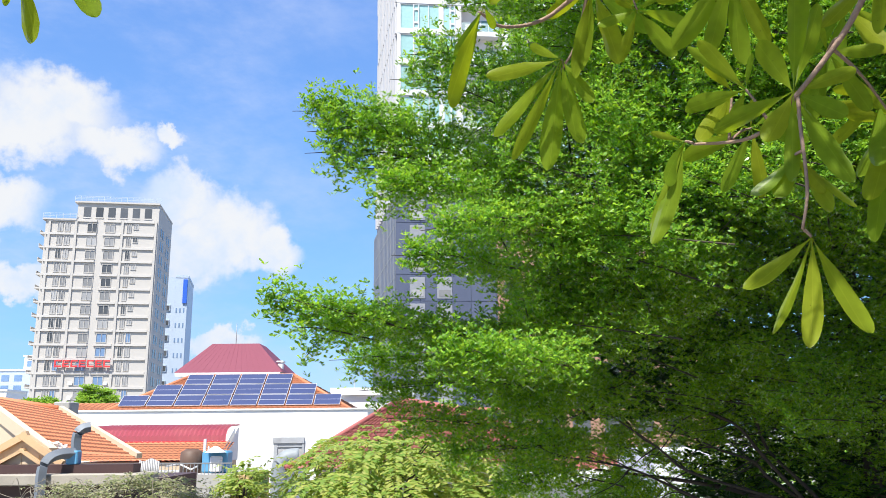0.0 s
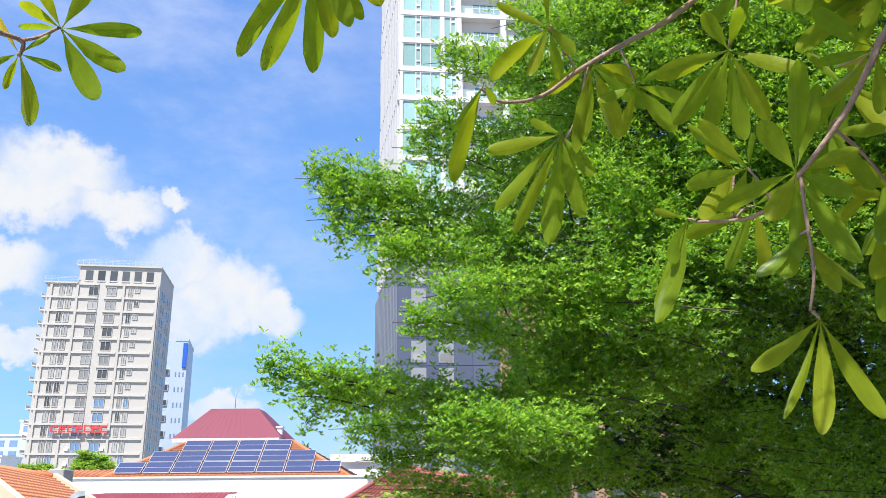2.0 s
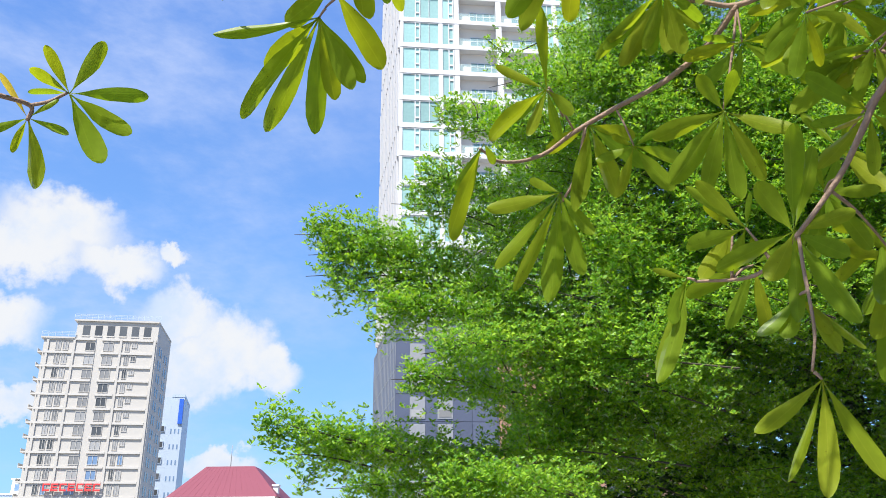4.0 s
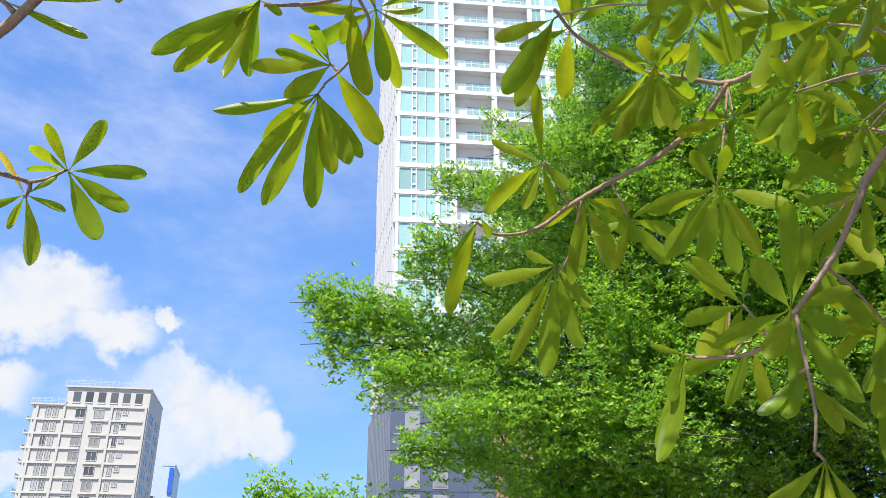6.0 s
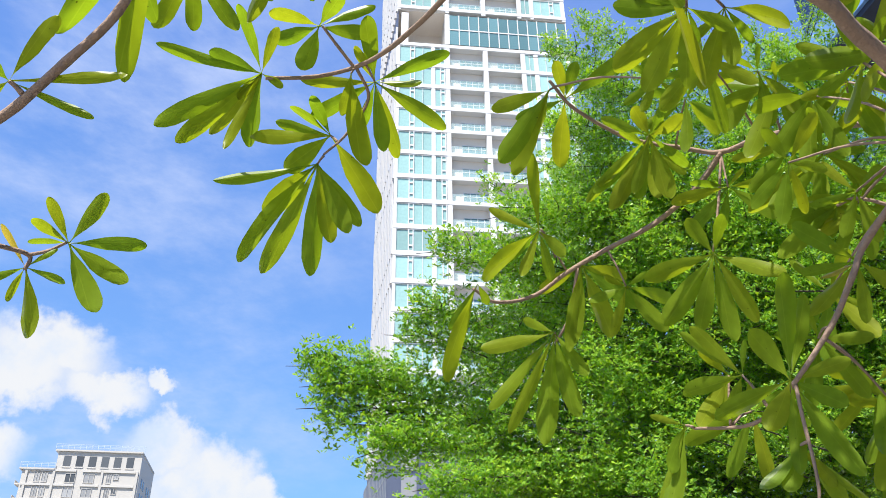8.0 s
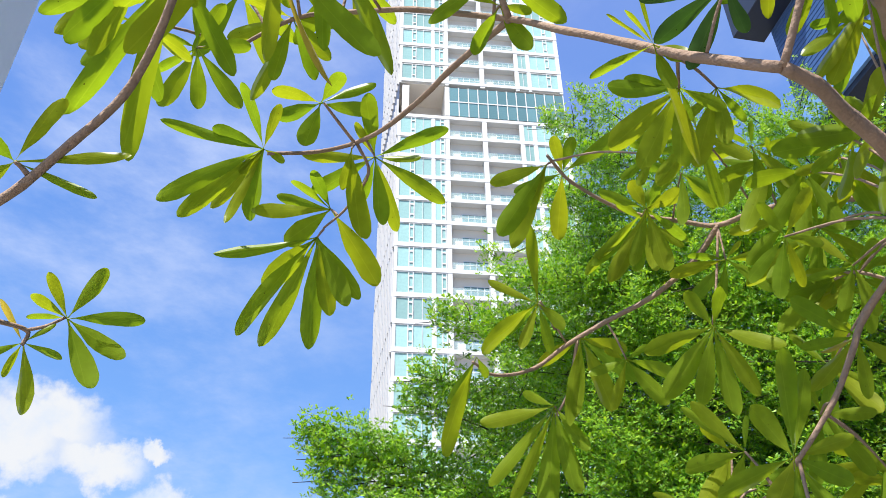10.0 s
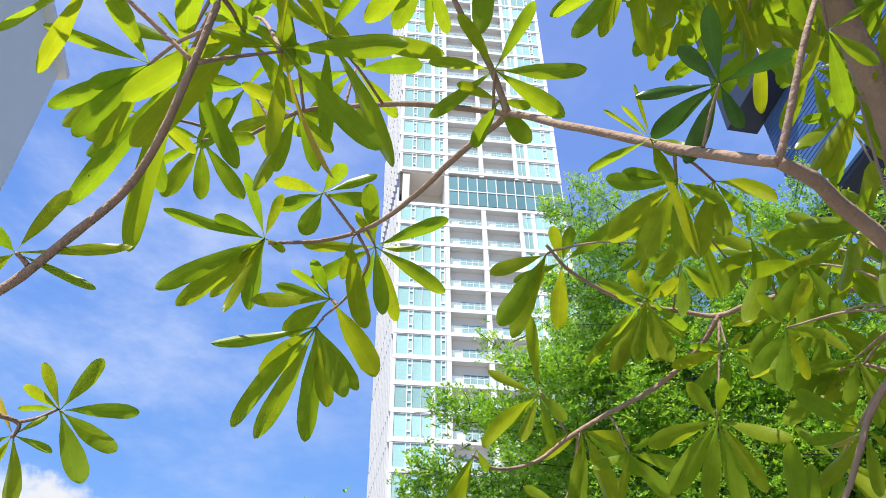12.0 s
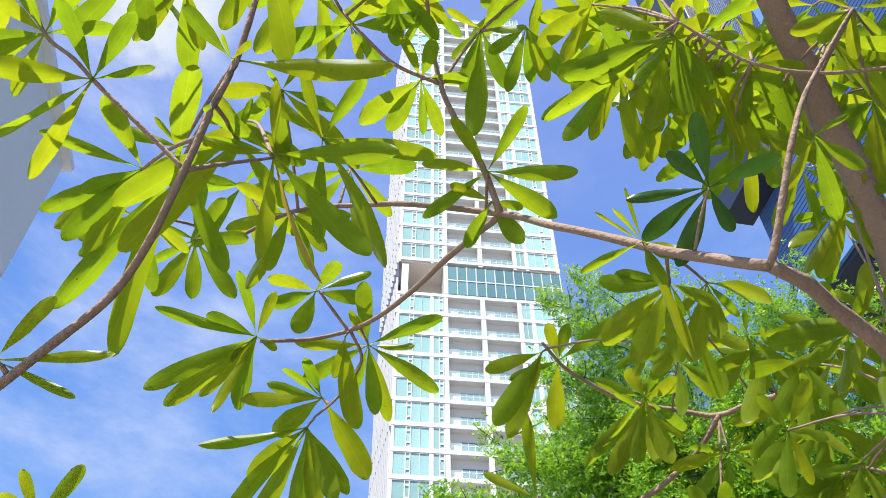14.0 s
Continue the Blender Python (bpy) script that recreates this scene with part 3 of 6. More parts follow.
make_slab_block()


def make_far_block(x, y, w, h, rows, mt, label, turn=0):
    ob = thing("far_building", label, "building", at=pose(x, y, 0, 0, 0, turn))
    part("wall", prism(bmesh.new(), ((0, 0), (w, 0), (w, 12), (0, 12)), 0, h), mt, ob)
    part("roof_edge", boxes((-0.3, w + 0.3, -0.3, 12, h, h + 0.5)), WHITE, ob)
    for r in range(rows):
        for c in range(max(2, int(w / 4))):
            part("pane", boxes((1 + c * 4, 3.4 + c * 4, -0.08, 0.05, h - 3.2 * (r + 1), h - 3.2 * (r + 1) + 1.9)), WIN_BLUE, ob)
    return ob


make_far_block(-150, 255, 22, 24, 5, PALE_BLUE, "pale blue glazed low block in the distance")
make_far_block(-134, 262, 9, 29, 6, WHITE, "white stepped building in the distance")
make_far_block(-141, 240, 14, 17, 4, WHITE, "white low house block in the distance")
make_far_block(-7.5, 57.6, 5.2, 6.77, 1, WHITE, "low white rooftop house")
make_far_block(-20, 330, 40, 18, 4, CREAM, "cream low block in the distance")
make_far_block(70, 120, 30, 24, 6, CREAM, "cream apartment building in the distance", -20)
# ---- low houses ----
RND = random.Random(21)

def tile_sheet(a, b, c, d, rows, cols, amp=0.03, lip=0.04):
    """Overlapping tile courses on the slope a-b (top edge), c-d (bottom edge, c below b)."""
    a, b, c, d = (np.array(p, float) for p in (a, b, c, d))
    nrm = np.cross(b - a, d - a)
    nrm = nrm / np.linalg.norm(nrm) * (1 if nrm[2] > 0 else -1)
    u = np.linspace(0, 1, cols * 4 + 1)
    wave = np.abs(np.sin(u * cols * math.pi)) * amp
    verts, vs = [], []
    for r in range(rows):
        for v, lift in ((r / rows, 0.0), ((r + 1.08) / rows, lip)):
            top, bot = a + (b - a) * u[:, None], d + (c - d) * u[:, None]
            verts.append(top + (bot - top) * v + nrm * (wave + lift)[:, None])
    verts = np.array(verts)
    n = len(u)
    idx = np.arange(2 * rows * n).reshape(2 * rows, n)
    quads = np.stack([idx[:-1, :-1], idx[:-1, 1:], idx[1:, 1:], idx[1:, :-1]], -1).reshape(-1, 4)
    return verts.reshape(-1, 3), quads


def tiles(name, parent, corners, rows, cols, mt, amp=0.03, lip=0.04, label=""):
    me = raw_mesh(name, *tile_sheet(*corners, rows, cols, amp, lip), mt)
    # risers get the dark edge colour, which paints in each course's shade line
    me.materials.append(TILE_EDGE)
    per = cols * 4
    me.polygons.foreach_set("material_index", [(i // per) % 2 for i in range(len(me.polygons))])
    return part(name, me, None, parent, label)


def ridge(parent, pts, r, mt):
    return part("ridge_cap", tube(bmesh.new(), pts, r, 8), mt, parent)


# house with the solar roof behind a long white wall
solar_house = thing("solar_house", "orange tiled house carrying three rows of solar panels", "house")
part("wall", boxes((-19.0, -6.2, 49.4, 57.5, 0, 5.6)), WHITE, solar_house)
F, RZ = 5.55, 7.80
tiles("front_slope", solar_house, ((-15.9, 52, RZ), (-9.4, 52, RZ), (-5.4, 48.9, F), (-20.0, 48.9, F)), 16, 44, TILE)
tiles("side_slope", solar_house, ((-9.4, 52, RZ), (-9.4, 55, RZ), (-5.4, 58, F), (-5.4, 48.9, F)), 14, 24, TILE)
tiles("side_slope", solar_house, ((-15.9, 55, RZ), (-15.9, 52, RZ), (-20.0, 48.9, F), (-20.0, 58, F)), 14, 24, TILE)
ridge(solar_house, ((-15.9, 52, RZ), (-9.4, 52, RZ)), 0.12, TILE)
ridge(solar_house, ((-9.4, 52, RZ), (-5.4, 48.9, F)), 0.12, TILE)
ridge(solar_house, ((-15.9, 52, RZ), (-20.0, 48.9, F)), 0.12, TILE)
tiles("lean_to_roof", solar_house, ((-24.5, 50.5, 6.1), (-18.0, 50.5, 6.1), (-18.0, 48.5, 5.5), (-24.5, 48.5, 5.5)), 8, 20, TILE)

slope = math.atan2(RZ - F, 3.1)
cell = boxes((0.02, 1.55, 0.02, 1.08, 0.0, 0.03))
cell_mesh = mesh_of("cell_sheet", cell, SOLAR)
rim = boxes((0, 1.57, 0, 0.025, 0, 0.045), (0, 1.57, 1.075, 1.10, 0, 0.045), (0, 0.025, 0, 1.1, 0, 0.045), (1.545, 1.57, 0, 1.1, 0, 0.045), (0, 1.57, 0.54, 0.56, 0, 0.04))
rim_mesh = mesh_of("panel_rim", rim, ALU)
for row, (x0, count) in enumerate(((-15.98, 4), (-17.64, 6), (-19.30, 8))):
    s = 0.15 + 1.16 * row + 1.1
    for c in range(count):
        sp = new("solar_panel")
        sp.parent = solar_house
        sp.matrix_basis = pose(x0 + c * 1.66, 52 - s * math.cos(slope), RZ - s * math.sin(slope) + 0.14, math.degrees(slope), 0, 0)
        part("cell_sheet", cell_mesh, None, sp)
        part("panel_rim", rim_mesh, None, sp)

white_wall = thing("white_house", "long white rendered house wall with a small window", "house")
part("wall", boxes((-19.8, -4.0, 44.0, 48.4, 0, 5.42)), WHITE, white_wall)
part("coping", boxes((-19.9, -3.9, 43.92, 48.5, 5.42, 5.50)), WHITE, white_wall)
wdw = part("window", boxes((-8.95, -7.3, 43.86, 43.98, 3.7, 4.0), (-8.9, -8.7, 43.9, 43.98, 2.8, 3.7), (-7.4, -7.3, 43.9, 43.98, 2.8, 3.7), (-8.7, -7.4, 43.9, 43.98, 3.5, 3.58)), SHEET_GREY, white_wall)
part("pane", boxes((-8.7, -7.4, 43.95, 44.0, 2.8, 3.7)), WIN_GREY, wdw)
part("window", boxes((-6.2, -5.6, 43.9, 43.98, 3.6, 4.0)), PALE_GREY, white_wall)

maroon = thing("hip_roof_house", "white house under a maroon hipped sheet roof", "house")
part("wall", boxes((-22.0, -14.3, 70.6, 78, 0, 9.3)), WHITE, maroon)
part("eaves", boxes((-22.7, -13.8, 69.6, 79, 9.0, 9.3), (-22.3, -14.1, 70.2, 78.5, 8.3, 9.0)), WHITE, maroon)
part("roof", poly(bmesh.new(), (((-22.8, 69.6, 9.3), (-13.6, 69.6, 9.3), (-16.4, 73, 12.1), (-20.6, 73, 12.1)), ((-13.6, 69.6, 9.3), (-13.6, 79, 9.3), (-16.4, 76, 12.1), (-16.4, 73, 12.1)),
     ((-13.6, 79, 9.3), (-22.8, 79, 9.3), (-20.6, 76, 12.1), (-16.4, 76, 12.1)), ((-22.8, 79, 9.3), (-22.8, 69.6, 9.3), (-20.6, 73, 12.1), (-20.6, 76, 12.1)), ((-20.6, 73, 12.1), (-16.4, 73, 12.1), (-16.4, 76, 12.1), (-20.6, 76, 12.1)))), MAROON, maroon)
seams = bmesh.new()
for i in range(1, 16):
    k = i / 16
    tube(seams, ((-22.8 + 9.2 * k, 69.6, 9.31), (-20.6 + 4.2 * k, 73.0, 12.11)), 0.006, 4)
part("roof_seams", seams, MAROON, maroon)
part("chimney", boxes((-14.4, -14.0, 71.6, 72.3, 9.3, 10.3), (-14.5, -13.9, 71.5, 72.4, 10.3, 10.42)), WHITE, maroon)
part("antenna", tube(bmesh.new(), ((-18.5, 73, 12.1), (-18.5, 73, 13.9)), 0.03, 5), STEEL, maroon)
mast = tagged(new("mast", mesh_of("mast", tube(bmesh.new(), ((-6.4, 60, 0), (-6.4, 60, 8.1)), 0.035, 6), STEEL)), "thin grey steel mast on a roof", "mast")

# red awning roof with tiled skirt
annex = thing("annex_house", "tiled annex with a curved red corrugated awning roof", "house")
part("wall", boxes((-15.6, -9.4, 36.2, 37.6, 0, 3.8)), WHITE, annex)
bm = bmesh.new()
n = 120
prof = ((38.5, 4.62), (36.6, 4.55), (36.0, 4.40), (35.75, 4.15), (35.7, 3.9))
vr = [[bm.verts.new((-15.3 + 6.0 * i / n, y, z + 0.03 * math.sin(i * math.pi / 2))) for i in range(n + 1)] for y, z in prof]
for r0, r1 in zip(vr, vr[1:]):
    for i in range(n):
        bm.faces.new((r0[i], r0[i + 1], r1[i + 1], r1[i]))
part("awning_roof", finish(bm), AWNING, annex)
part("awning_edge", boxes((-15.3, -9.3, 35.66, 35.74, 3.78, 3.92), *[(-15.0 + k * 1.9, -14.92 + k * 1.9, 35.6, 35.7, 2.9, 3.9) for k in range(4)]), SIGN_RED, annex)
tiles("skirt_roof", annex, ((-14.9, 35.6, 3.86), (-8.9, 35.6, 3.86), (-8.9, 33.6, 3.15), (-14.9, 33.6, 3.15)), 8, 26, TILE)
part("wall", boxes((-14.9, -8.9, 33.7, 36.1, 0, 3.12)), BEIGE, annex)
part("gable_wall", poly(bmesh.new(), (((-9.1, 33.6, 3.1), (-9.1, 36.5, 3.1), (-9.1, 36.5, 4.5)), ((-8.95, 33.6, 3.1), (-8.95, 36.5, 4.5), (-8.95, 36.5, 3.1)))), WHITE, annex)

# roof terrace with tanks, poles and a fence
terrace = thing("roof_terrace", "weathered concrete roof terrace with a steel fence", "terrace")
part("slab", boxes((-10.2, -6.7, 26.6, 30.5, 0, 2.95)), CONCRETE, terrace)
part("wall", boxes((-6.7, -6.2, 26.9, 30, 0, 2.9)), BEIGE_TRIM, terrace, "ochre end wall")
fen = bmesh.new()
for i in range(30):
    x = -10.1 + i * 0.115
    box(fen, x, x + 0.02, 26.66, 26.68, 2.95, 3.3)
box(fen, -10.1, -6.7, 26.65, 26.69, 3.28, 3.32)
part("fence", fen, STEEL, terrace)
brown = thing("water_drum", "brown rusty water drum standing on a roof terrace", "water tank")
part("drum", tube(bmesh.new(), ((-8.4, 28, 2.95), (-8.4, 28, 3.3), (-8.4, 28, 3.62), (-8.4, 28, 3.72)), (0.36, 0.37, 0.36, 0.2), 16), RUST, brown)
btank = thing("blue_tank", "blue plastic water tank with a pale lid", "water tank")
part("body", boxes((-7.95, -7.1, 27.6, 28.3, 2.95, 3.66), bevel=0.06), BLUE_TANK, btank)
part("stand", boxes((-7.6, -7.25, 27.3, 27.6, 3.0, 3.5), bevel=0.04), PALE_GREY, btank)
bm = bmesh.new()
bmesh.ops.create_cone(bm, cap_ends=True, segments=12, radius1=0.34, radius2=0.06, depth=0.2, matrix=Matrix.Translation((-7.45, 27.4, 3.72)))
part("lid", bm, WHITE, btank)
pp = tagged(new("roof_pipes", mesh_of("roof_pipes", tube(tube(tube(bmesh.new(), ((-7.95, 27.9, 2.95), (-7.95, 27.9, 4.05)), 0.05, 8), ((-7.82, 27.9, 2.95), (-7.82, 27.9, 3.8)), 0.03, 6), ((-8.9, 27.0, 3.2), (-8.5, 27.0, 3.28), (-8.1, 27.0, 3.1), (-7.9, 27, 3.2)), 0.03, 6), ALU)), "grey steel water pipes beside the tanks", "pipes")

# near house with orange tiles, gable and ducts
near = thing("gable_house", "beige gabled house with a weathered orange tile roof", "house")
tiles("roof_slope", near, ((-12.2, 21.6, 5.30), (-9.75, 21.0, 4.84), (-6.25, 17.0, 3.74), (-7.85, 16.6, 3.86)), 15, 24, TILE, 0.010, 0.038)
part("verge", beam(bmesh.new(), (-9.70, 21.02, 4.89), (-6.15, 16.97, 3.79), 0.11, 0.10), BEIGE, near)
ridge(near, ((-12.6, 21.6, 5.3), (-9.75, 21.0, 4.88)), 0.07, TILE)
part("verge", beam(bmesh.new(), (-12.2, 21.4, 5.30), (-7.72, 16.55, 3.84), 0.16, 0.26), BEIGE, near)
part("gable_wall", poly(bmesh.new(), (((-12.2, 21.3, 5.15), (-7.85, 16.75, 3.75), (-7.85, 16.75, 3.0), (-12.2, 21.3, 3.0)), ((-12.2, 21.3, 3.0), (-12.2, 21.3, 5.15), (-12.0, 21.4, 5.15), (-12.0, 21.4, 3.0)))), BEIGE, near)
porch = part("porch_gable", boxes((-10.6, -7.6, 16.52, 16.6, 3.4, 3.70)), BEIGE, near)
part("pediment", poly(bmesh.new(), (((-9.9, 16.5, 3.45), (-7.5, 16.5, 3.62), (-8.28, 16.5, 4.16)), ((-9.9, 16.58, 3.45), (-8.28, 16.58, 4.16), (-7.5, 16.58, 3.62)))), BEIGE, porch)
for a, b, w in (((-9.7, 16.44, 3.40), (-8.18, 16.44, 4.24), 0.13), ((-8.31, 16.434, 4.232), (-7.45, 16.434, 3.66), 0.13), ((-9.0, 16.46, 3.52), (-8.22, 16.46, 3.95), 0.06), ((-8.31, 16.454, 3.945), (-7.8, 16.454, 3.62), 0.06)):
    part("trim_board", beam(bmesh.new(), a, b, 0.12, w), BEIGE_TRIM, porch)
rag = bmesh.new()
for i in range(16):
    k = RND.random()
    m = Matrix.Translation((-7.95 + 0.6 * k, 16.95 - 0.1 * k, 4.04 - 0.22 * k)) @ Euler((RND.uniform(-1, 1), RND.uniform(-1, 1), RND.uniform(0, 6))).to_matrix().to_4x4()
    box(rag, -0.09, 0.09, -0.06, 0.06, -0.008, 0.008, m=m)
tagged(new("mortar_rubble", mesh_of("mortar_rubble", rag, WHITE)), "heap of white broken mortar and rags on the tiles", "rubble", kind="stuff")
part("gutter", boxes((-10.5, -5.9, 16.0, 16.4, 3.50, 3.66)), GUTTER, near)
part("canopy", boxes((-10.5, -5.6, 15.6, 16.6, 3.30, 3.50), bevel=0.02), CANOPY, near, "weathered concrete canopy edge")
part("wall", boxes((-10.5, -6.0, 16.6, 20.5, 0, 3.3)), GUTTER, near)
for pts in (((-7.39, 15.5, 2.9), (-7.40, 15.5, 3.55), (-7.36, 15.6, 3.76), (-7.24, 15.8, 3.86), (-7.08, 16.1, 3.87)), ((-7.15, 16.3, 3.85), (-7.16, 16.3, 4.12), (-7.13, 16.3, 4.26), (-7.05, 16.35, 4.34), (-6.94, 16.4, 4.36))):
    dct = tagged(new("duct", mesh_of("duct", tube(bmesh.new(), smooth_line(pts, 4), 0.10, 4), DUCT)), "bent grey galvanised ventilation duct on a roof", "duct", "roof ducts")
box_b = tagged(new("blue_box", mesh_of("blue_box", boxes((-7.20, -6.98, 16.0, 16.2, 3.66, 3.92), bevel=0.02), BLUE_TANK)), "small blue plastic box below the duct", "box")
bm = bmesh.new()
for i in range(12):
    k = i / 11
    tube(bm, ((-6.68 + 0.36 * k, 18.5 + 0.15 * k, 3.0), (-6.68 + 0.36 * k, 18.5 + 0.15 * k, 3.66 - 0.03 * math.sin(i * 0.7))), 0.019, 6)
sheet = tagged(new("corrugated_sheet", mesh_of("corrugated_sheet", bm, SHEET_GREY)), "grey corrugated metal sheet standing by the roof", "metal sheet")
stub = tagged(new("roof_stub", mesh_of("roof_stub", boxes((-10.63, -10.2, 22.6, 23.2, 0, 5.10), bevel=0.02), CONCRETE)), "short grey concrete chimney stub behind the roof", "chimney")
wall_duct = tagged(new("duct", mesh_of("duct", tube(bmesh.new(), smooth_line(((-8.42, 43.2, 0), (-8.42, 43.2, 2.3), (-8.3, 43.2, 2.75), (-8.0, 43.25, 3.0), (-7.45, 43.35, 3.06)), 4), 0.42, 14), DUCT_GREY)), "large grey duct rising against the white wall", "duct", "roof ducts")

for x in (-9.35, -9.0, -8.65, -8.3, -7.95, -7.65):
    part("board_joint", boxes((x, x + 0.012, 16.488, 16.505, 3.52, 4.0 - abs(x + 8.3) * 0.5)), BEIGE_TRIM, porch)

# red roofs half hidden behind the trees
red = thing("red_roof_house", "house with a faded red tiled hip roof among trees", "house")
part("wall", boxes((-4.6, 6.0, 30.5, 36, 0, 3.2)), WHITE, red)
tiles("front_slope", red, ((-1.7, 32.5, 5.45), (1.0, 32.5, 5.0), (7.0, 28.8, 3.0), (-5.4, 28.8, 3.0)), 18, 44, TILE_RED)
tiles("side_slope", red, ((-1.75, 36.5, 5.4), (-1.75, 32.5, 5.45), (-5.4, 28.8, 3.0), (-5.4, 40, 3.0)), 14, 30, TILE_RED)
ridge(red, ((-1.7, 32.5, 5.47), (-5.4, 28.8, 3.05)), 0.1, TILE_RED)
ridge(red, ((-1.7, 32.5, 5.47), (1.0, 32.5, 5.05), (7, 32.5, 4.9)), 0.1, TILE_RED)
low = thing("porch_roof", "small red roof over a white fascia", "roof")
tiles("slope", low, ((2.6, 27.5, 3.55), (4.6, 27.5, 3.55), (4.8, 25.6, 3.0), (2.4, 25.6, 3.0)), 7, 14, TILE_RED)
part("fascia", boxes((2.3, 4.9, 25.5, 25.62, 2.75, 3.0)), WHITE, low)
part("post", boxes((3.0, 3.12, 25.6, 25.72, 0, 2.75)), STEEL, low)
far_wall = thing("pale_wall_house", "pale violet-grey house wall behind the tree", "house")
part("wall", boxes((6.0, 10.0, 24, 30, 0, 3.6)), PALE_GREY, far_wall)

# ---- blue clad building overhead and the pale grey wall ----
bb = thing("blue_building", "blue ribbed-clad building seen high above the trees", "building", at=pose(12.0, 19.1, 0, 0, 0, -80.2))
part("wall", boxes((0, 17, 0.06, 12, 22.0, 60)), BLUE_CLAD, bb)
board = mesh_of("cladding_board", boxes((0.0, 17, -0.022, 0.06, 0.012, 0.178), bevel=0.011), BLUE_CLAD)
for i in range(90):
    part("cladding_board", board, None, bb, at=pose(0, 0, 22.95 + i * 0.19))
part("edge_band", boxes((-0.05, 17, -0.06, 0.06, 21.9, 22.93)), BLUE_TRIM, bb, "light blue edge band")
part("soffit", boxes((-0.05, 17, 0.06, 12, 21.7, 21.99)), NAVY, bb, "dark navy soffit")
for x in (3.5, 7.2):
    part("slot", boxes((x, x + 0.25, -0.05, 0.0, 22.94, 60)), NAVY, bb, "dark upright slot")
part("light_panel", boxes((4.4, 5.0, -0.06, 0.0, 23.4, 60)), BLUE_TRIM, bb)
part("oriel", boxes((-0.5, 2.4, -1.2, 0.0, 26.8, 60), bevel=0.02), NAVY, bb, "dark navy projecting upper storeys")
part("wall", boxes((0, 17, 7, 12, 0, 21.7)), NAVY, bb)

gw = thing("grey_building", "pale grey-white plain rendered building wall", "building")
part("wall", prism(bmesh.new(), ((-5.34, 7.2), (-6.7, 7.2), (-6.7, 2.4), (-4.56, 2.4)), 0, 13.8), WALL_PALE, gw)
part("coping", prism(bmesh.new(), ((-5.24, 7.3), (-6.8, 7.3), (-6.8, 2.3), (-4.44, 2.3)), 13.8, 13.92), WALL_PALE, gw)
part("base_band", prism(bmesh.new(), ((-5.26, 7.28), (-6.78, 7.28), (-6.78, 2.32), (-4.47, 2.32)), 0, 0.6), CONCRETE, gw)
# ---- trees ----
RNG = np.random.default_rng(11)


def unit(v):
    return v / np.maximum(np.linalg.norm(v, axis=-1, keepdims=True), 1e-9)


def blades(pos, axis, normal, length, width):
    """Small pointed leaves, four corners each, slightly cupped: arrays of vertices and faces."""
    n = len(pos)
    side = unit(np.cross(axis, normal))
    nrm = np.cross(side, axis)
    L, Wd = length[:, None], width[:, None]
    rows = [pos, pos + axis * L * 0.72 + side * Wd * 0.5 + nrm * L * 0.05, pos + axis * L - nrm * L * 0.04, pos + axis * L * 0.72 - side * Wd * 0.5 + nrm * L * 0.05]
    verts = np.stack(rows, 1).reshape(-1, 3)
    faces = np.arange(n * 4).reshape(-1, 4)
    return verts, faces


def rosettes(centre, per, length, up=0.35, ratio=0.36, lean=None):
    """Tufts of leaves spreading round each shoot tip."""
    n = len(centre)
    ang = RNG.uniform(0, 2 * math.pi, (n, 1)) + np.arange(per) * 2 * math.pi / per + RNG.normal(0, 0.25, (n, per))
    lift = RNG.normal(up, 0.3, (n, per))
    ax = np.stack([np.cos(ang), np.sin(ang), lift], -1)
    if lean is not None:
        ax = ax + lean[:, None, :]
    ax = unit(ax).reshape(-1, 3)
    nr = unit(np.array([-0.22, -0.60, 0.75]) + RNG.normal(0, 0.5, (n * per, 3)))
    pos = np.repeat(centre, per, 0) + RNG.normal(0, 0.006, (n * per, 3))
    ln = length * RNG.uniform(0.65, 1.2, n * per)
    return blades(pos, ax, nr, ln, ln * ratio * RNG.uniform(0.8, 1.2, n * per))


def spray_points(base, tip, width, shoots, droop=0.06, thick=0.075):
    """Shoot tips along a flat, feathery branch from base to tip."""
    base, tip = np.array(base), np.array(tip)
    ax = tip - base
    ln = np.linalg.norm(ax)
    ax = ax / ln
    side = unit(np.cross(ax, [0, 0, 1.0]))
    up = np.cross(side, ax)
    u = RNG.beta(1.15, 1.15, shoots)
    prof = np.clip(1.04 - u, 0, 1) ** 0.75
    twig = np.round(u * 14) / 14                      # shoots sit on side twigs
    u2 = np.clip(u * 0.35 + twig * 0.65 + 0.03 * RNG.normal(size=shoots), 0, 1.03)
    v = RNG.uniform(-1, 1, shoots)
    return base + ax * (u2 * ln)[:, None] + side * (v * prof * width)[:, None] + ax * (np.abs(v) * prof * width * 0.35)[:, None] + up * (RNG.normal(0, thick, shoots) - droop * u2 * u2 * ln + 0.05 * np.abs(v))[:, None]


def limb_mesh(name, lines, material, sides=6):
    bm = bmesh.new()
    for pts, r0, r1 in lines:
        p = smooth_line(pts, 4)
        tube(bm, p, [r0 + (r1 - r0) * i / (len(p) - 1) for i in range(len(p))], sides, 0.15)
    return mesh_of(name, bm, material)


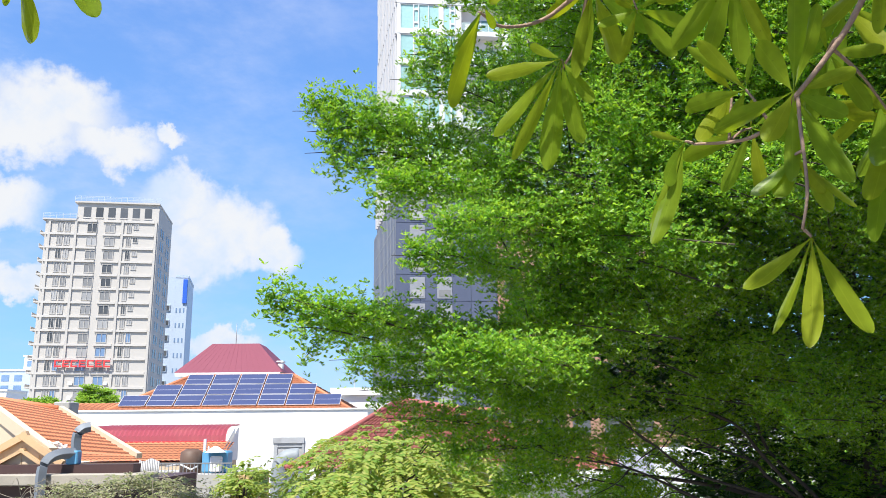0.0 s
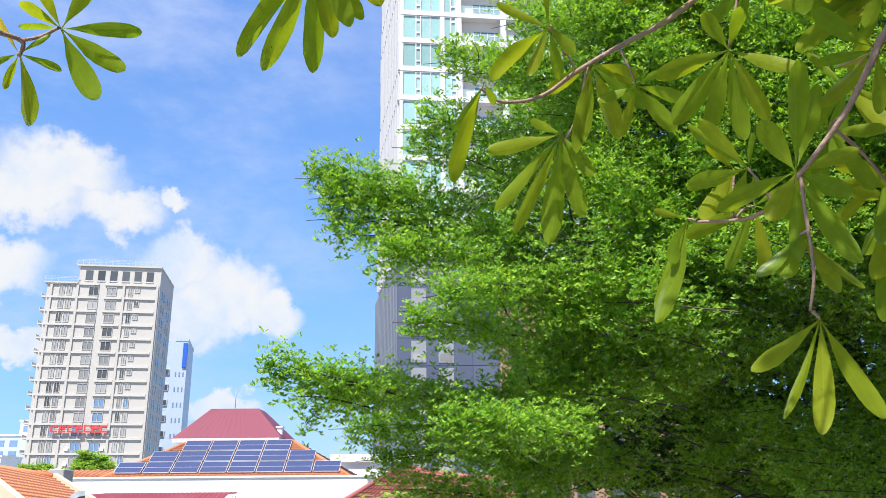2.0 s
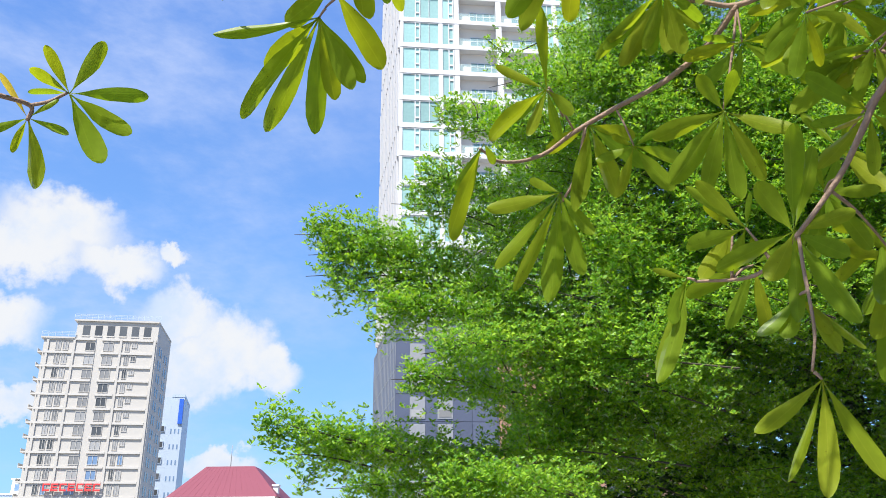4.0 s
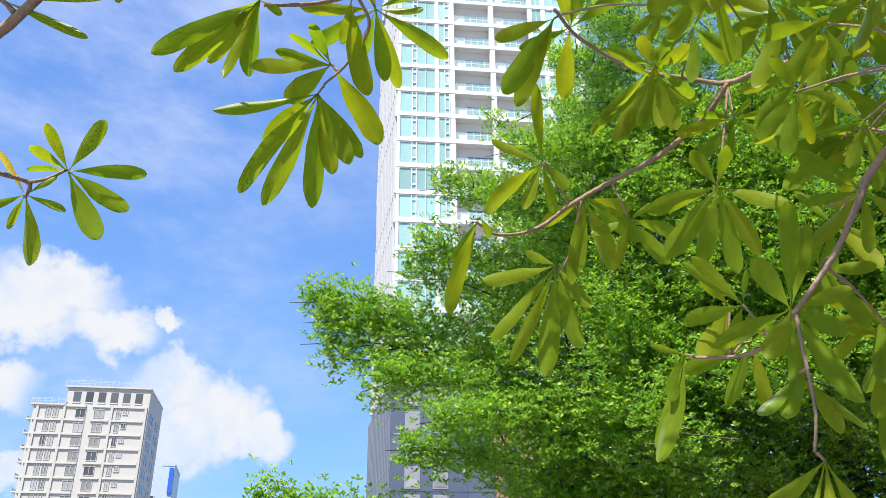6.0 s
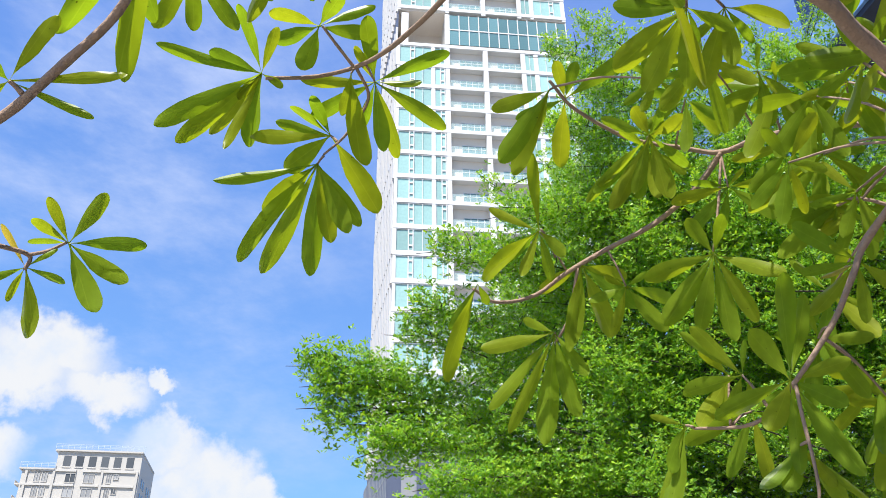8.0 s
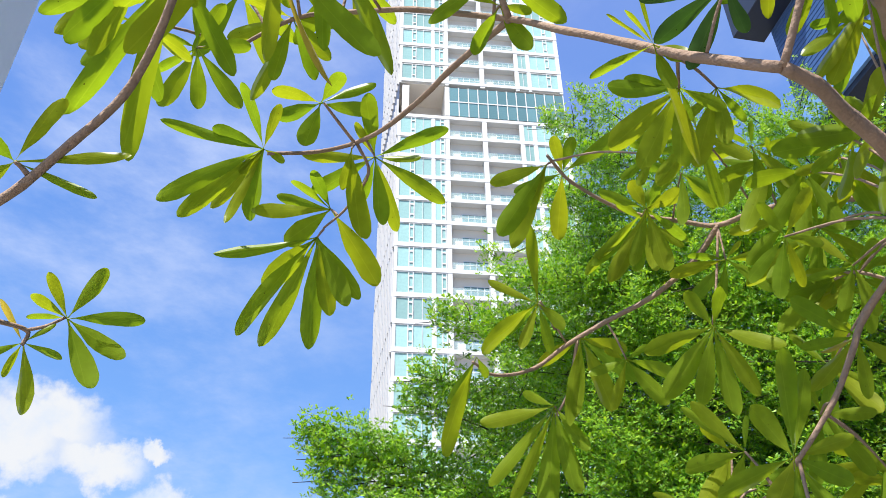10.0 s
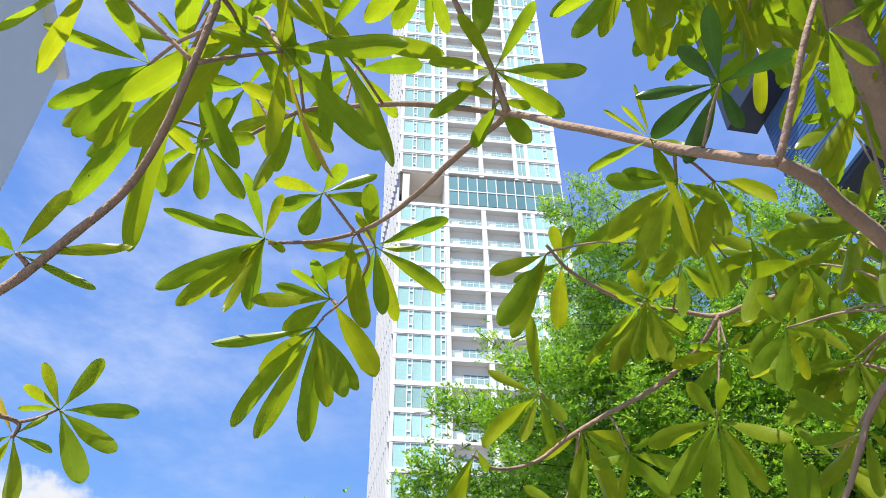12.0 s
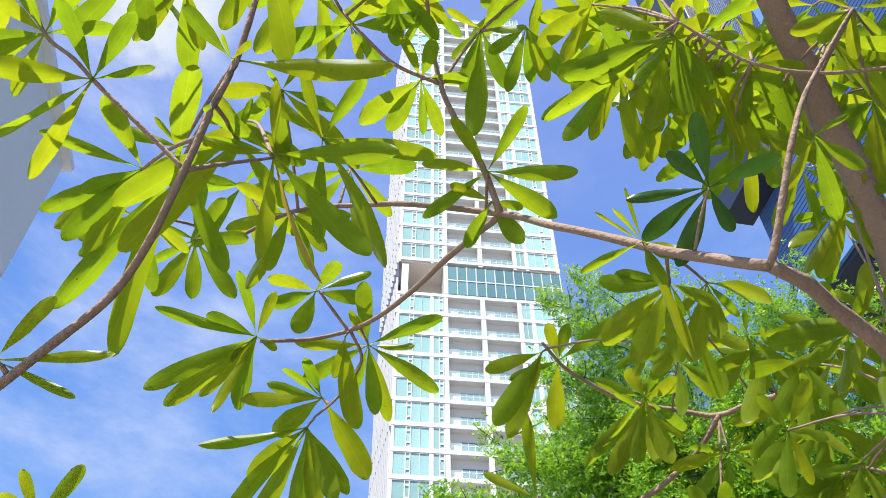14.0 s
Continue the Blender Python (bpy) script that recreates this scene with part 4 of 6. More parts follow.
def layered_tree():
    """Broad tree with flat feathery tiers of tiny leaves."""
    ob = thing("layered_tree", "tall tree with feathery tiers of tiny bright green leaves", "tree")
    stem = np.array((4.4, 8.6))
    trunk_pts = ((4.5, 8.8, 0), (4.45, 8.7, 2.0), (4.4, 8.6, 4.2), (4.2, 8.3, 6.4), (3.7, 7.6, 8.0), (3.0, 6.8, 9.2))
    part("trunk", limb_mesh("trunk", ((trunk_pts, 0.13, 0.03),), DARK_BARK, 10), None, ob)
    sprays = []

    def tier(tip, base, half_width, shoots):
        sprays.append((base, tip, half_width, shoots))

    # tiers that stand out against the sky and the towers
    tier((-0.83, 4.75, 6.22), (-0.09, 5.35, 6.22), 0.27, 795)
    tier((-0.74, 4.75, 6.08), (0.06, 5.35, 6.12), 0.27, 636)
    tier((-0.76, 4.75, 5.93), (0.06, 5.35, 6.0), 0.24, 412)
    tier((-0.67, 4.75, 5.79), (0.02, 5.35, 5.9), 0.21, 261)
    tier((-0.46, 4.75, 5.58), (0.06, 5.35, 5.88), 0.15, 194)
    tier((-0.36, 4.75, 5.72), (0.29, 5.35, 5.78), 0.24, 573)
    tier((-0.22, 4.75, 6.42), (0.46, 5.35, 6.42), 0.22, 464)
    tier((-0.13, 4.75, 6.59), (0.47, 5.35, 6.65), 0.22, 464)
    tier((-0.02, 4.75, 5.42), (0.76, 5.35, 5.62), 0.26, 574)
    tier((-0.22, 4.75, 5.26), (0.52, 5.35, 5.26), 0.2, 618)
    tier((-1.04, 4.75, 4.99), (-0.24, 5.35, 4.87), 0.17, 685)
    tier((-0.77, 5.32, 4.96), (0.28, 5.99, 4.87), 0.31, 1105)
    tier((-0.87, 4.75, 4.81), (-0.46, 5.35, 4.8), 0.11, 120)
    tier((-0.68, 5.7, 4.71), (0.16, 6.42, 4.76), 0.29, 663)
    tier((-0.49, 5.7, 4.49), (0.34, 6.42, 4.59), 0.26, 592)
    tier((-0.81, 4.75, 4.61), (-0.74, 5.35, 4.85), 0.06, 54)
    tier((-0.03, 4.75, 4.67), (0.91, 5.35, 4.6), 0.26, 1049)
    tier((0.13, 5.7, 4.55), (1.08, 6.42, 4.46), 0.29, 717)
    tier((-0.3, 5.7, 4.3), (0.55, 6.42, 4.22), 0.24, 523)
    tier((0.01, 5.7, 4.07), (0.9, 6.42, 4.09), 0.25, 579)
    tier((0.36, 5.7, 3.83), (0.97, 6.42, 3.92), 0.26, 455)
    tier((0.42, 5.7, 4.93), (1.25, 6.42, 5.12), 0.26, 663)
    tier((0.0, 4.75, 7.06), (0.87, 5.35, 7.12), 0.3, 676)
    tier((0.32, 4.75, 7.62), (0.86, 5.35, 7.52), 0.16, 143)
    tier((0.32, 4.75, 6.97), (1.12, 5.35, 7.12), 0.3, 546)
    tier((0.9, 4.75, 8.88), (1.77, 5.35, 8.88), 0.3, 546)
    tier((1.17, 4.75, 9.18), (1.95, 5.35, 9.13), 0.26, 364)
    tier((0.81, 4.75, 8.14), (1.62, 5.35, 8.39), 0.3, 546)
    tier((1.08, 4.75, 8.58), (1.98, 5.35, 8.63), 0.3, 442)
    tier((1.69, 4.75, 8.76), (2.45, 5.35, 8.63), 0.26, 260)
    tier((0.46, 4.75, 7.33), (1.39, 5.35, 7.62), 0.3, 546)
    tier((2.69, 4.75, 8.88), (3.4, 5.35, 8.63), 0.3, 338)
    tier((2.37, 6.2, 4.49), (3.66, 6.9, 4.4), 0.34, 390)
    tier((2.64, 6.2, 4.7), (3.88, 6.9, 4.65), 0.34, 390)
    tier((2.54, 6.2, 4.27), (3.83, 6.9, 4.21), 0.34, 338)
    tier((2.23, 6.2, 4.83), (3.44, 6.9, 4.94), 0.34, 286)
    # the rest of the crown, tier upon tier, leaving the gaps between the outer tiers open
    for k in range(1050):
        z = 2.7 + 6.75 * (k + RNG.uniform()) / 1050
        edge = np.interp(z, (2.7, 3.85, 4.08, 4.42, 4.9, 5.0, 5.25, 5.4, 5.55, 5.7, 6.1, 6.5, 7.2, 7.8, 8.3, 9.1, 9.45), (0.9, 0.8, 0.55, 0.3, 0.25, 0.6, 0.65, 0.4, 0.30, 0.05, -0.1, 0.2, 0.6, 0.95, 1.2, 1.35, 1.75))
        x = edge + (5.4 - edge) * RNG.uniform() ** 1.1
        if z > 8.5 and x > 1.6 and RNG.uniform() < 0.6:
            continue
        inside = max(0.0, x - edge)
        y = 4.8 + 0.2 * max(0.0, 1.2 - inside) + abs(RNG.normal(0, 0.7))
        # lower tiers stand back under the upper ones, more so towards the stem
        shelf = np.interp(x, (0.2, 0.8, 1.4, 2.4), (5.0, 5.1, 5.4, 5.9))
        y += min(1.0, max(0.0, (x - 0.1) / 0.6)) * max(0.0, shelf - z) * 1.5
        if z < 4.25 and 0.22 < x / y < 0.36 and RNG.uniform() < 0.7:   # bare underside near the boughs
            continue
        if z < 5.0 and x / y > 0.12 and RNG.uniform() < 0.45:          # dark hollows under the tiers
            continue
        a = -math.pi / 2 + RNG.normal(-0.35, 0.75)
        ln = RNG.uniform(0.7, 1.15)
        tip = (x + math.cos(a) * 0.3, y + math.sin(a) * 0.3 + 0.2, z + RNG.uniform(0.0, 0.2))
        base = (x - math.cos(a) * (ln - 0.3) + 0.1, y - math.sin(a) * (ln - 0.3) + 0.2, z - 0.1)
        sprays.append((base, tip, RNG.uniform(0.26, 0.44), int(RNG.uniform(130, 225))))
    pts, twigs = [], []
    for base, tip, w, shoots in sprays:
        pts.append(spray_points(base, tip, w, shoots))
        b, t = np.array(base), np.array(tip)
        twigs.append(((tuple(b), tuple(b * 0.4 + t * 0.6 + np.array((0, 0, 0.02))), tuple(t)), 0.007, 0.002))
        if shoots > 400:
            d = t - b
            side = np.cross(d / np.linalg.norm(d), (0, 0, 1.0))
            for j in range(8):
                q = b + d * (0.1 + 0.1 * j)
                sg = 1 if j % 2 else -1
                twigs.append(((tuple(q), tuple(q + d * 0.08 + side * sg * w * 0.35), tuple(q + d * 0.2 + side * sg * w * 0.7)), 0.005, 0.002))
    pts = np.concatenate(pts)
    v, f = rosettes(pts, 6, 0.037, 0.6, 0.40)
    part("crown", raw_mesh("crown", v, f, FINE_LEAF), None, ob, "crown of tiny bright green leaves in flat tufts", "stuff")
    # inner foliage, out of the sun: its shade is put into the leaf colour
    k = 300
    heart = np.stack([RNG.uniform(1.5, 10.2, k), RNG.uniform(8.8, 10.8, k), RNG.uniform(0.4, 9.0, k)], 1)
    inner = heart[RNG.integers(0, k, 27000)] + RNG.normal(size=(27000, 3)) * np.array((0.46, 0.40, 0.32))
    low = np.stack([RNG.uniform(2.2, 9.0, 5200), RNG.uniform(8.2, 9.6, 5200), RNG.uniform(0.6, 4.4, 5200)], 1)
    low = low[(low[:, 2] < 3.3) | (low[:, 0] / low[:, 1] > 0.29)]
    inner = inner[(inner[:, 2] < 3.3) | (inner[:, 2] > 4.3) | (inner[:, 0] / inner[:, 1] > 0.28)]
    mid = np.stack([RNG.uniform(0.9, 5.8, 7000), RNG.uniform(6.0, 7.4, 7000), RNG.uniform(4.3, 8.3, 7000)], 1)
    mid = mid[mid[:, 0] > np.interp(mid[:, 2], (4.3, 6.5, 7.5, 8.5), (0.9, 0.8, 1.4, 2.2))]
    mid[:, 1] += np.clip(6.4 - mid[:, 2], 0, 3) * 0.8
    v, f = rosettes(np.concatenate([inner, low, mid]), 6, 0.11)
    part("inner_crown", raw_mesh("inner_crown", v, f, SHADE_LEAF), None, ob, "inner foliage with shade put into its dark leaf colour", "stuff")
    part("twigwork", limb_mesh("twigwork", twigs, DARK_BARK, 4), None, ob, kind="stuff")
    boughs = []
    for k in range(22):
        a = k * 2.4
        z = 2.6 + 0.27 * k
        r = np.interp(z, (2.6, 5, 8, 9.5), (2.6, 2.8, 2.0, 0.8))
        p0 = (stem[0], stem[1], z - 0.5)
        boughs.append((p0, (stem[0] + math.cos(a) * r * 0.6, stem[1] + math.sin(a) * r * 0.4, z - 0.05), (stem[0] + math.cos(a) * r * 1.1, stem[1] + math.sin(a) * r * 0.75, z + 0.15)))
    crook = random.Random(8)
    for k in range(5):
        p0, p1 = Vector((3.9, 8.4, 2.9 + 0.12 * k)), Vector((0.9 + 0.38 * k, 6.5 + 0.25 * k, 4.0 + 0.17 * ((k * 2) % 5)))
        line = [tuple(p0.lerp(p1, s) + Vector((0, 0, 0.42 * s * (1 - s))) + Vector((crook.gauss(0, 0.07), crook.gauss(0, 0.05), crook.gauss(0, 0.07)))) for s in (0, 0.2, 0.42, 0.6, 0.8, 1.0)]
        lines = [(line, 0.024, 0.005)]
        for q in line[2:]:
            for s in (-1, 1):
                m = (q[0] - 0.14, q[1], q[2] + s * 0.07 + crook.gauss(0, 0.04))
                lines.append(((q, m, (m[0] - crook.uniform(0.1, 0.3), m[1], m[2] + s * crook.uniform(0.02, 0.2))), 0.007, 0.002))
        part("bough", limb_mesh("bough", lines, DARK_BARK, 6), None, ob)
    for b in boughs:
        part("bough", limb_mesh("bough", ((b, 0.035, 0.010),), DARK_BARK, 7), None, ob)
    return ob


layered_tree()


def clump_tree(name, label, centre, radii, shoots, per, length, material, trunk_r=0.08, ratio=0.4, up=0.3, foot=0.0):
    """A tree of many small clumps round forked limbs, uneven in outline."""
    ob = thing(name, label, "tree" if trunk_r > 0.03 else "shrub")
    c, r = np.array(centre), np.array(radii)
    k = max(6, shoots // 45)
    d = unit(RNG.normal(size=(k, 3)))
    cl = c + d * r * RNG.uniform(0.35, 1.0, (k, 1))
    pts = cl[RNG.integers(0, k, shoots)] + RNG.normal(size=(shoots, 3)) * r * np.array((0.13, 0.13, 0.10))
    v, f = rosettes(pts, per, length, up, ratio)
    part("crown", raw_mesh("crown", v, f, material), None, ob, kind="stuff")
    lines = [(((c[0], c[1], foot), (c[0] + 0.1, c[1], (foot + c[2]) / 2), (c[0], c[1], c[2])), trunk_r, trunk_r * 0.6)]
    part("trunk", limb_mesh("trunk", lines, DARK_BARK, 8), None, ob)
    for p in cl[:24]:
        line = ((c[0], c[1], max(foot, c[2] - r[2] * 0.7)), tuple((c + p) / 2), tuple(p))
        part("branch", limb_mesh("branch", ((line, trunk_r * 0.4, 0.006),), DARK_BARK, 5), None, ob)
    return ob


def pinnate_tree(label, centre, radii, fronds, leaflets, flen, llen, material, foot=0.0):
    """A light tree of drooping feather leaves."""
    ob = thing("feather_leaf_tree", label, "tree")
    c, r = np.array(centre), np.array(radii)
    d = unit(RNG.normal(size=(fronds, 3)))
    root = c + d * r * RNG.uniform(0.3, 1.0, (fronds, 1)) ** 0.6
    out = unit(d * np.array((1, 1, 0.25)) + RNG.normal(0, 0.5, (fronds, 3)))
    s = np.linspace(0.15, 1, leaflets)[None, :, None]
    ln = flen * RNG.uniform(0.6, 1.2, (fronds, 1, 1))
    stem = root[:, None, :] + out[:, None, :] * ln * s + np.array((0, 0, -0.55)) * ln * s ** 2
    side = unit(np.cross(out, [0, 0, 1.0]))[:, None, :]
    P, A = [], []
    for sg in (-1, 1):
        P.append(stem.reshape(-1, 3))
        A.append(unit((side * sg + out[:, None, :] * 0.35 + np.array((0, 0, -0.35)) + np.zeros_like(stem)).reshape(-1, 3) + RNG.normal(0, 0.15, (fronds * leaflets, 3))))
    P, A = np.concatenate(P), np.concatenate(A)
    L = llen * RNG.uniform(0.7, 1.2, len(P))
    v, f = blades(P, A, unit(np.array([-0.2, -0.6, 0.8]) + RNG.normal(0, 0.3, P.shape)), L, L * 0.36)
    part("crown", raw_mesh("crown", v, f, material), None, ob, kind="stuff")
    part("trunk", limb_mesh("trunk", ((((c[0], c[1], foot), (c[0] + 0.1, c[1], c[2] * 0.5), (c[0], c[1], c[2])), 0.07, 0.03),), DARK_BARK, 8), None, ob)
    for p in root[:30]:
        part("branch", limb_mesh("branch", (((tuple(c - np.array((0, 0, r[2] * 0.6))), tuple((c + p) / 2), tuple(p)), 0.022, 0.006),), DARK_BARK, 5), None, ob)
    return ob


pinnate_tree("light tree with yellow-green feathery drooping leaves", (-0.62, 11.0, 3.45), (1.45, 1.2, 0.80), 760, 14, 0.52, 0.105, SHRUB_LEAF)
pinnate_tree("slender green tree beside the white wall", (-6.15, 26.0, 2.4), (0.7, 0.7, 1.0), 240, 8, 0.5, 0.17, SHRUB_LEAF)
vine = clump_tree("dusty_vine", "dusty grey-green tangled creeper on the roof edge", (-5.0, 13.2, 3.28), (1.6, 0.6, 0.36), 1500, 5, 0.07, DRY_LEAF, 0.02, 0.32, -0.2)
stalk_rng = random.Random(12)
for i in range(46):
    a = Vector((stalk_rng.uniform(-6.5, -3.6), stalk_rng.uniform(12.7, 13.4), stalk_rng.uniform(3.0, 3.35)))
    b = a + Vector((stalk_rng.uniform(-0.35, 0.35), stalk_rng.uniform(-0.2, 0.1), stalk_rng.uniform(0.05, 0.32)))
    c = b + Vector((stalk_rng.uniform(-0.4, 0.4), stalk_rng.uniform(-0.2, 0.1), stalk_rng.uniform(-0.25, 0.15)))
    part("stalk", limb_mesh("stalk", ((tuple(map(tuple, (a, b, c))), 0.006, 0.003),), DRY_STALK, 4), None, vine)
clump_tree("roadside_tree", "rounded bright green tree among the rooftops", (-38.2, 80.0, 6.6), (2.4, 2.0, 1.7), 1500, 6, 0.36, FAR_LEAF, 0.2)
clump_tree("roadside_tree", "tall green tree with spreading feathery crown", (-34.6, 82.0, 7.7), (2.6, 2.2, 1.5), 1700, 6, 0.36, FAR_LEAF, 0.2)
clump_tree("roadside_tree", "dark green tree below the tower", (7.0, 16.0, 2.0), (4.0, 2.0, 1.9), 2600, 6, 0.13, FINE_LEAF, 0.1)
clump_tree("roadside_tree", "small street tree far off among pale houses", (-128.0, 225.0, 12.5), (1.6, 1.6, 3.0), 300, 6, 0.6, FAR_LEAF, 0.2)
# ---- broad-leaved tree in the foreground ----
broad = thing("broad_leaved_tree", "young tree with long rounded leaves in whorls, lit from above", "tree")


def leaf_shape(seed, curl, fold, wide):
    """One long leaf with a rounded tip, 1 long along y, creased at the midrib and bent over its length."""
    rng = random.Random(seed)
    us = (0.0, 0.05, 0.10, 0.20, 0.33, 0.47, 0.61, 0.74, 0.85, 0.93, 0.98, 1.0)
    half = (0.008, 0.008, 0.010, 0.030, 0.066, 0.095, 0.111, 0.115, 0.104, 0.078, 0.044, 0.008)
    verts, faces = [], []
    skew, wav = rng.uniform(-0.07, 0.07), rng.uniform(0, 6)
    for u, h in zip(us, half):
        h = h * wide
        y, z = u, -curl * u * u
        bend = skew * u * u
        for s in (-1.0, -0.55, 0.0, 0.55, 1.0):
            ripple = 0.012 * math.sin(u * 11 + wav + s * 2) * abs(s)
            nick = 1.0 - (0.10 * rng.random() if abs(s) == 1.0 and u > 0.2 else 0.0)
            verts.append((s * h * nick + bend, y, z + abs(s) * h * fold + ripple))
    for r in range(len(us) - 1):
        for c in range(4):
            a = r * 5 + c
            faces.append((a, a + 1, a + 6, a + 5))
    me = raw_mesh("leaf", np.array(verts), np.array(faces), BIG_LEAF)
    me.polygons.foreach_set("use_smooth", [True] * len(faces))
    return me


LEAVES = [leaf_shape(i, (0.05, 0.16, 0.28, -0.06, 0.10)[i % 5], (0.22, 0.4, 0.12, 0.3)[i % 4], (1.0, 0.9, 1.12, 0.8, 1.05)[i % 5]) for i in range(14)]
OLD = leaf_shape(31, 0.35, 0.6, 0.55)
OLD.materials[0] = OLD_LEAF
SHADED_MATURE = [leaf_shape(40 + i, (0.10, 0.22, -0.04)[i], 0.25, 1.0) for i in range(3)]
for me in SHADED_MATURE:
    me.materials[0] = SHADED_MATURE_LEAF
PICK = random.Random(5)


def twig(pts, r0, r1):
    p = smooth_line(pts, 5)
    q = [Vector(a) + Vector((noise.noise(Vector(a) * 14), noise.noise(Vector(a) * 14 + Vector((9, 0, 0))), noise.noise(Vector(a) * 14 + Vector((0, 9, 0))))) * min(r0, 0.012) * 0.3 for a in p]
    n = len(q) - 1
    radii = [(r0 + (r1 - r0) * i / n) * (1.08 if i % 5 == 0 and 0 < i < n else 1.0) for i in range(n + 1)]
    return part("branch", tube(bmesh.new(), q, radii, 9, 0.02), BARK, broad)


def whorl(branch, centre, az, el, leaves, old=(), shapes=LEAVES):
    """Leaves spreading from one shoot tip: each by its angle round the tip, its length and, where known, its breadth over its length."""
    c = Vector(centre)
    turn = Matrix.Rotation(-radians(az), 3, "Z") @ Matrix.Rotation(radians(el), 3, "X")
    right, up, away = turn @ Vector((1, 0, 0)), turn @ Vector((0, 0, 1)), turn @ Vector((0, 1, 0))
    near_bark = min((v.co for v in branch.data.vertices), key=lambda q: (q - c).length)
    reach = (near_bark - c).length
    if reach > 0.012:                                  # the side shoot that carries the whorl
        mid = (near_bark + c) / 2 + Vector((0, 0, 0.06 * reach))
        part("shoot", tube(bmesh.new(), smooth_line((tuple(near_bark), tuple(mid), tuple(c)), 4), [0.0026 - 0.0001 * i for i in range(9)], 6), BARK, branch)
    for k, (ang, ln, *broad_by) in enumerate(leaves):
        a = radians(ang)
        depth = PICK.uniform(-0.22, 0.22) if broad_by else PICK.uniform(-0.30, 0.30)
        d = (right * math.cos(a) + up * math.sin(a) + away * depth)
        full = ln * d.length
        d.normalize()
        n = (-away + Vector((PICK.gauss(0, 0.28), PICK.gauss(0, 0.28), PICK.gauss(0, 0.28))))
        n = (n - d * n.dot(d)).normalized()
        if n.z > 0:
            n = -n if PICK.random() < 0.15 else n
        n = -n                                         # upper side turned to the light
        s = d.cross(n)
        wide = max(0.68, min(1.2, 0.145 / full)) if full > 0.05 else 1.0
        if broad_by:
            wide = max(0.45, min(2.0, broad_by[0] / 0.262))
        m = Matrix((s * full * wide, d * full, n * full)).transposed().to_4x4()
        m.translation = c
        lf = part("leaf", OLD if k in old else PICK.choice(shapes), None, branch)
        lf.matrix_basis = m


stem = twig(((0.722, 0.861, 5.053), (0.693, 0.806, 5.136), (0.670, 0.767, 5.190), (0.638, 0.712, 5.256), (0.602, 0.660, 5.315), (0.567, 0.607, 5.367), (0.531, 0.555, 5.412), (0.498, 0.503, 5.451), (0.468, 0.451, 5.486)), 0.0235, 0.0185)
bough = twig(((0.685, 0.838, 4.898), (0.546, 0.716, 4.907), (0.488, 0.671, 4.920), (0.417, 0.613, 4.917), (0.376, 0.591, 4.919)), 0.0122, 0.0075)
limb_m = twig(((0.376, 0.591, 4.919), (0.299, 0.637, 4.987), (0.248, 0.669, 5.046), (0.178, 0.713, 5.121), (0.113, 0.757, 5.199), (-0.030, 0.781, 5.250), (-0.139, 0.811, 5.280), (-0.218, 0.813, 5.264), (-0.302, 0.834, 5.222)), 0.0069, 0.0029)
limb_u = twig(((0.376, 0.591, 4.919), (0.394, 0.544, 4.979), (0.412, 0.508, 5.037), (0.440, 0.489, 5.100), (0.480, 0.462, 5.158), (0.521, 0.435, 5.212)), 0.0048, 0.0019)
limb_h = twig(((0.602, 0.502, 5.192), (0.517, 0.533, 5.225), (0.439, 0.539, 5.260), (0.374, 0.519, 5.297), (0.344, 0.507, 5.314)), 0.0027, 0.0017)
limb_k = twig(((0.109, 0.756, 5.200), (0.080, 0.713, 5.263), (0.038, 0.669, 5.333), (0.021, 0.644, 5.372), (0.007, 0.608, 5.428), (-0.002, 0.541, 5.462)), 0.0053, 0.0029)
limb_k2 = twig(((0.021, 0.644, 5.372), (-0.049, 0.619, 5.386), (-0.096, 0.586, 5.413), (-0.131, 0.561, 5.444)), 0.0032, 0.0022)
limb_k3 = twig(((0.022, 0.646, 5.372), (0.047, 0.626, 5.417), (0.084, 0.611, 5.481)), 0.0028, 0.0023)
limb_d = twig(((0.110, 0.758, 5.199), (0.032, 0.879, 5.230), (-0.054, 1.017, 5.260), (-0.139, 1.103, 5.276), (-0.220, 1.107, 5.256), (-0.294, 1.083, 5.232)), 0.0053, 0.0033)
limb_d2 = twig(((-0.141, 1.104, 5.274), (-0.170, 1.076, 5.300), (-0.196, 1.049, 5.324)), 0.0033, 0.0025)
limb_d3 = twig(((-0.139, 1.103, 5.276), (-0.118, 1.140, 5.235), (-0.157, 1.175, 5.184), (-0.201, 1.194, 5.149)), 0.0033, 0.0021)
limb_a = twig(((-0.388, 0.548, 4.694), (-0.352, 0.533, 4.710), (-0.311, 0.516, 4.744), (-0.268, 0.494, 4.780), (-0.235, 0.459, 4.815), (-0.210, 0.421, 4.857), (-0.193, 0.395, 4.907), (-0.177, 0.376, 4.960), (-0.167, 0.352, 5.000), (-0.158, 0.324, 5.049)), 0.0045, 0.0028)
limb_a2 = twig(((-0.210, 0.419, 4.859), (-0.240, 0.404, 4.884), (-0.290, 0.373, 4.920), (-0.315, 0.359, 4.942), (-0.343, 0.345, 4.961), (-0.358, 0.316, 4.992)), 0.0023, 0.0017)
limb_a3 = twig(((-0.206, 0.420, 4.859), (-0.180, 0.433, 4.885), (-0.144, 0.451, 4.919)), 0.0025, 0.0013)
limb_l = twig(((-0.548, 0.758, 4.732), (-0.514, 0.814, 4.742), (-0.489, 0.852, 4.748), (-0.493, 0.859, 4.731)), 0.0035, 0.0024)
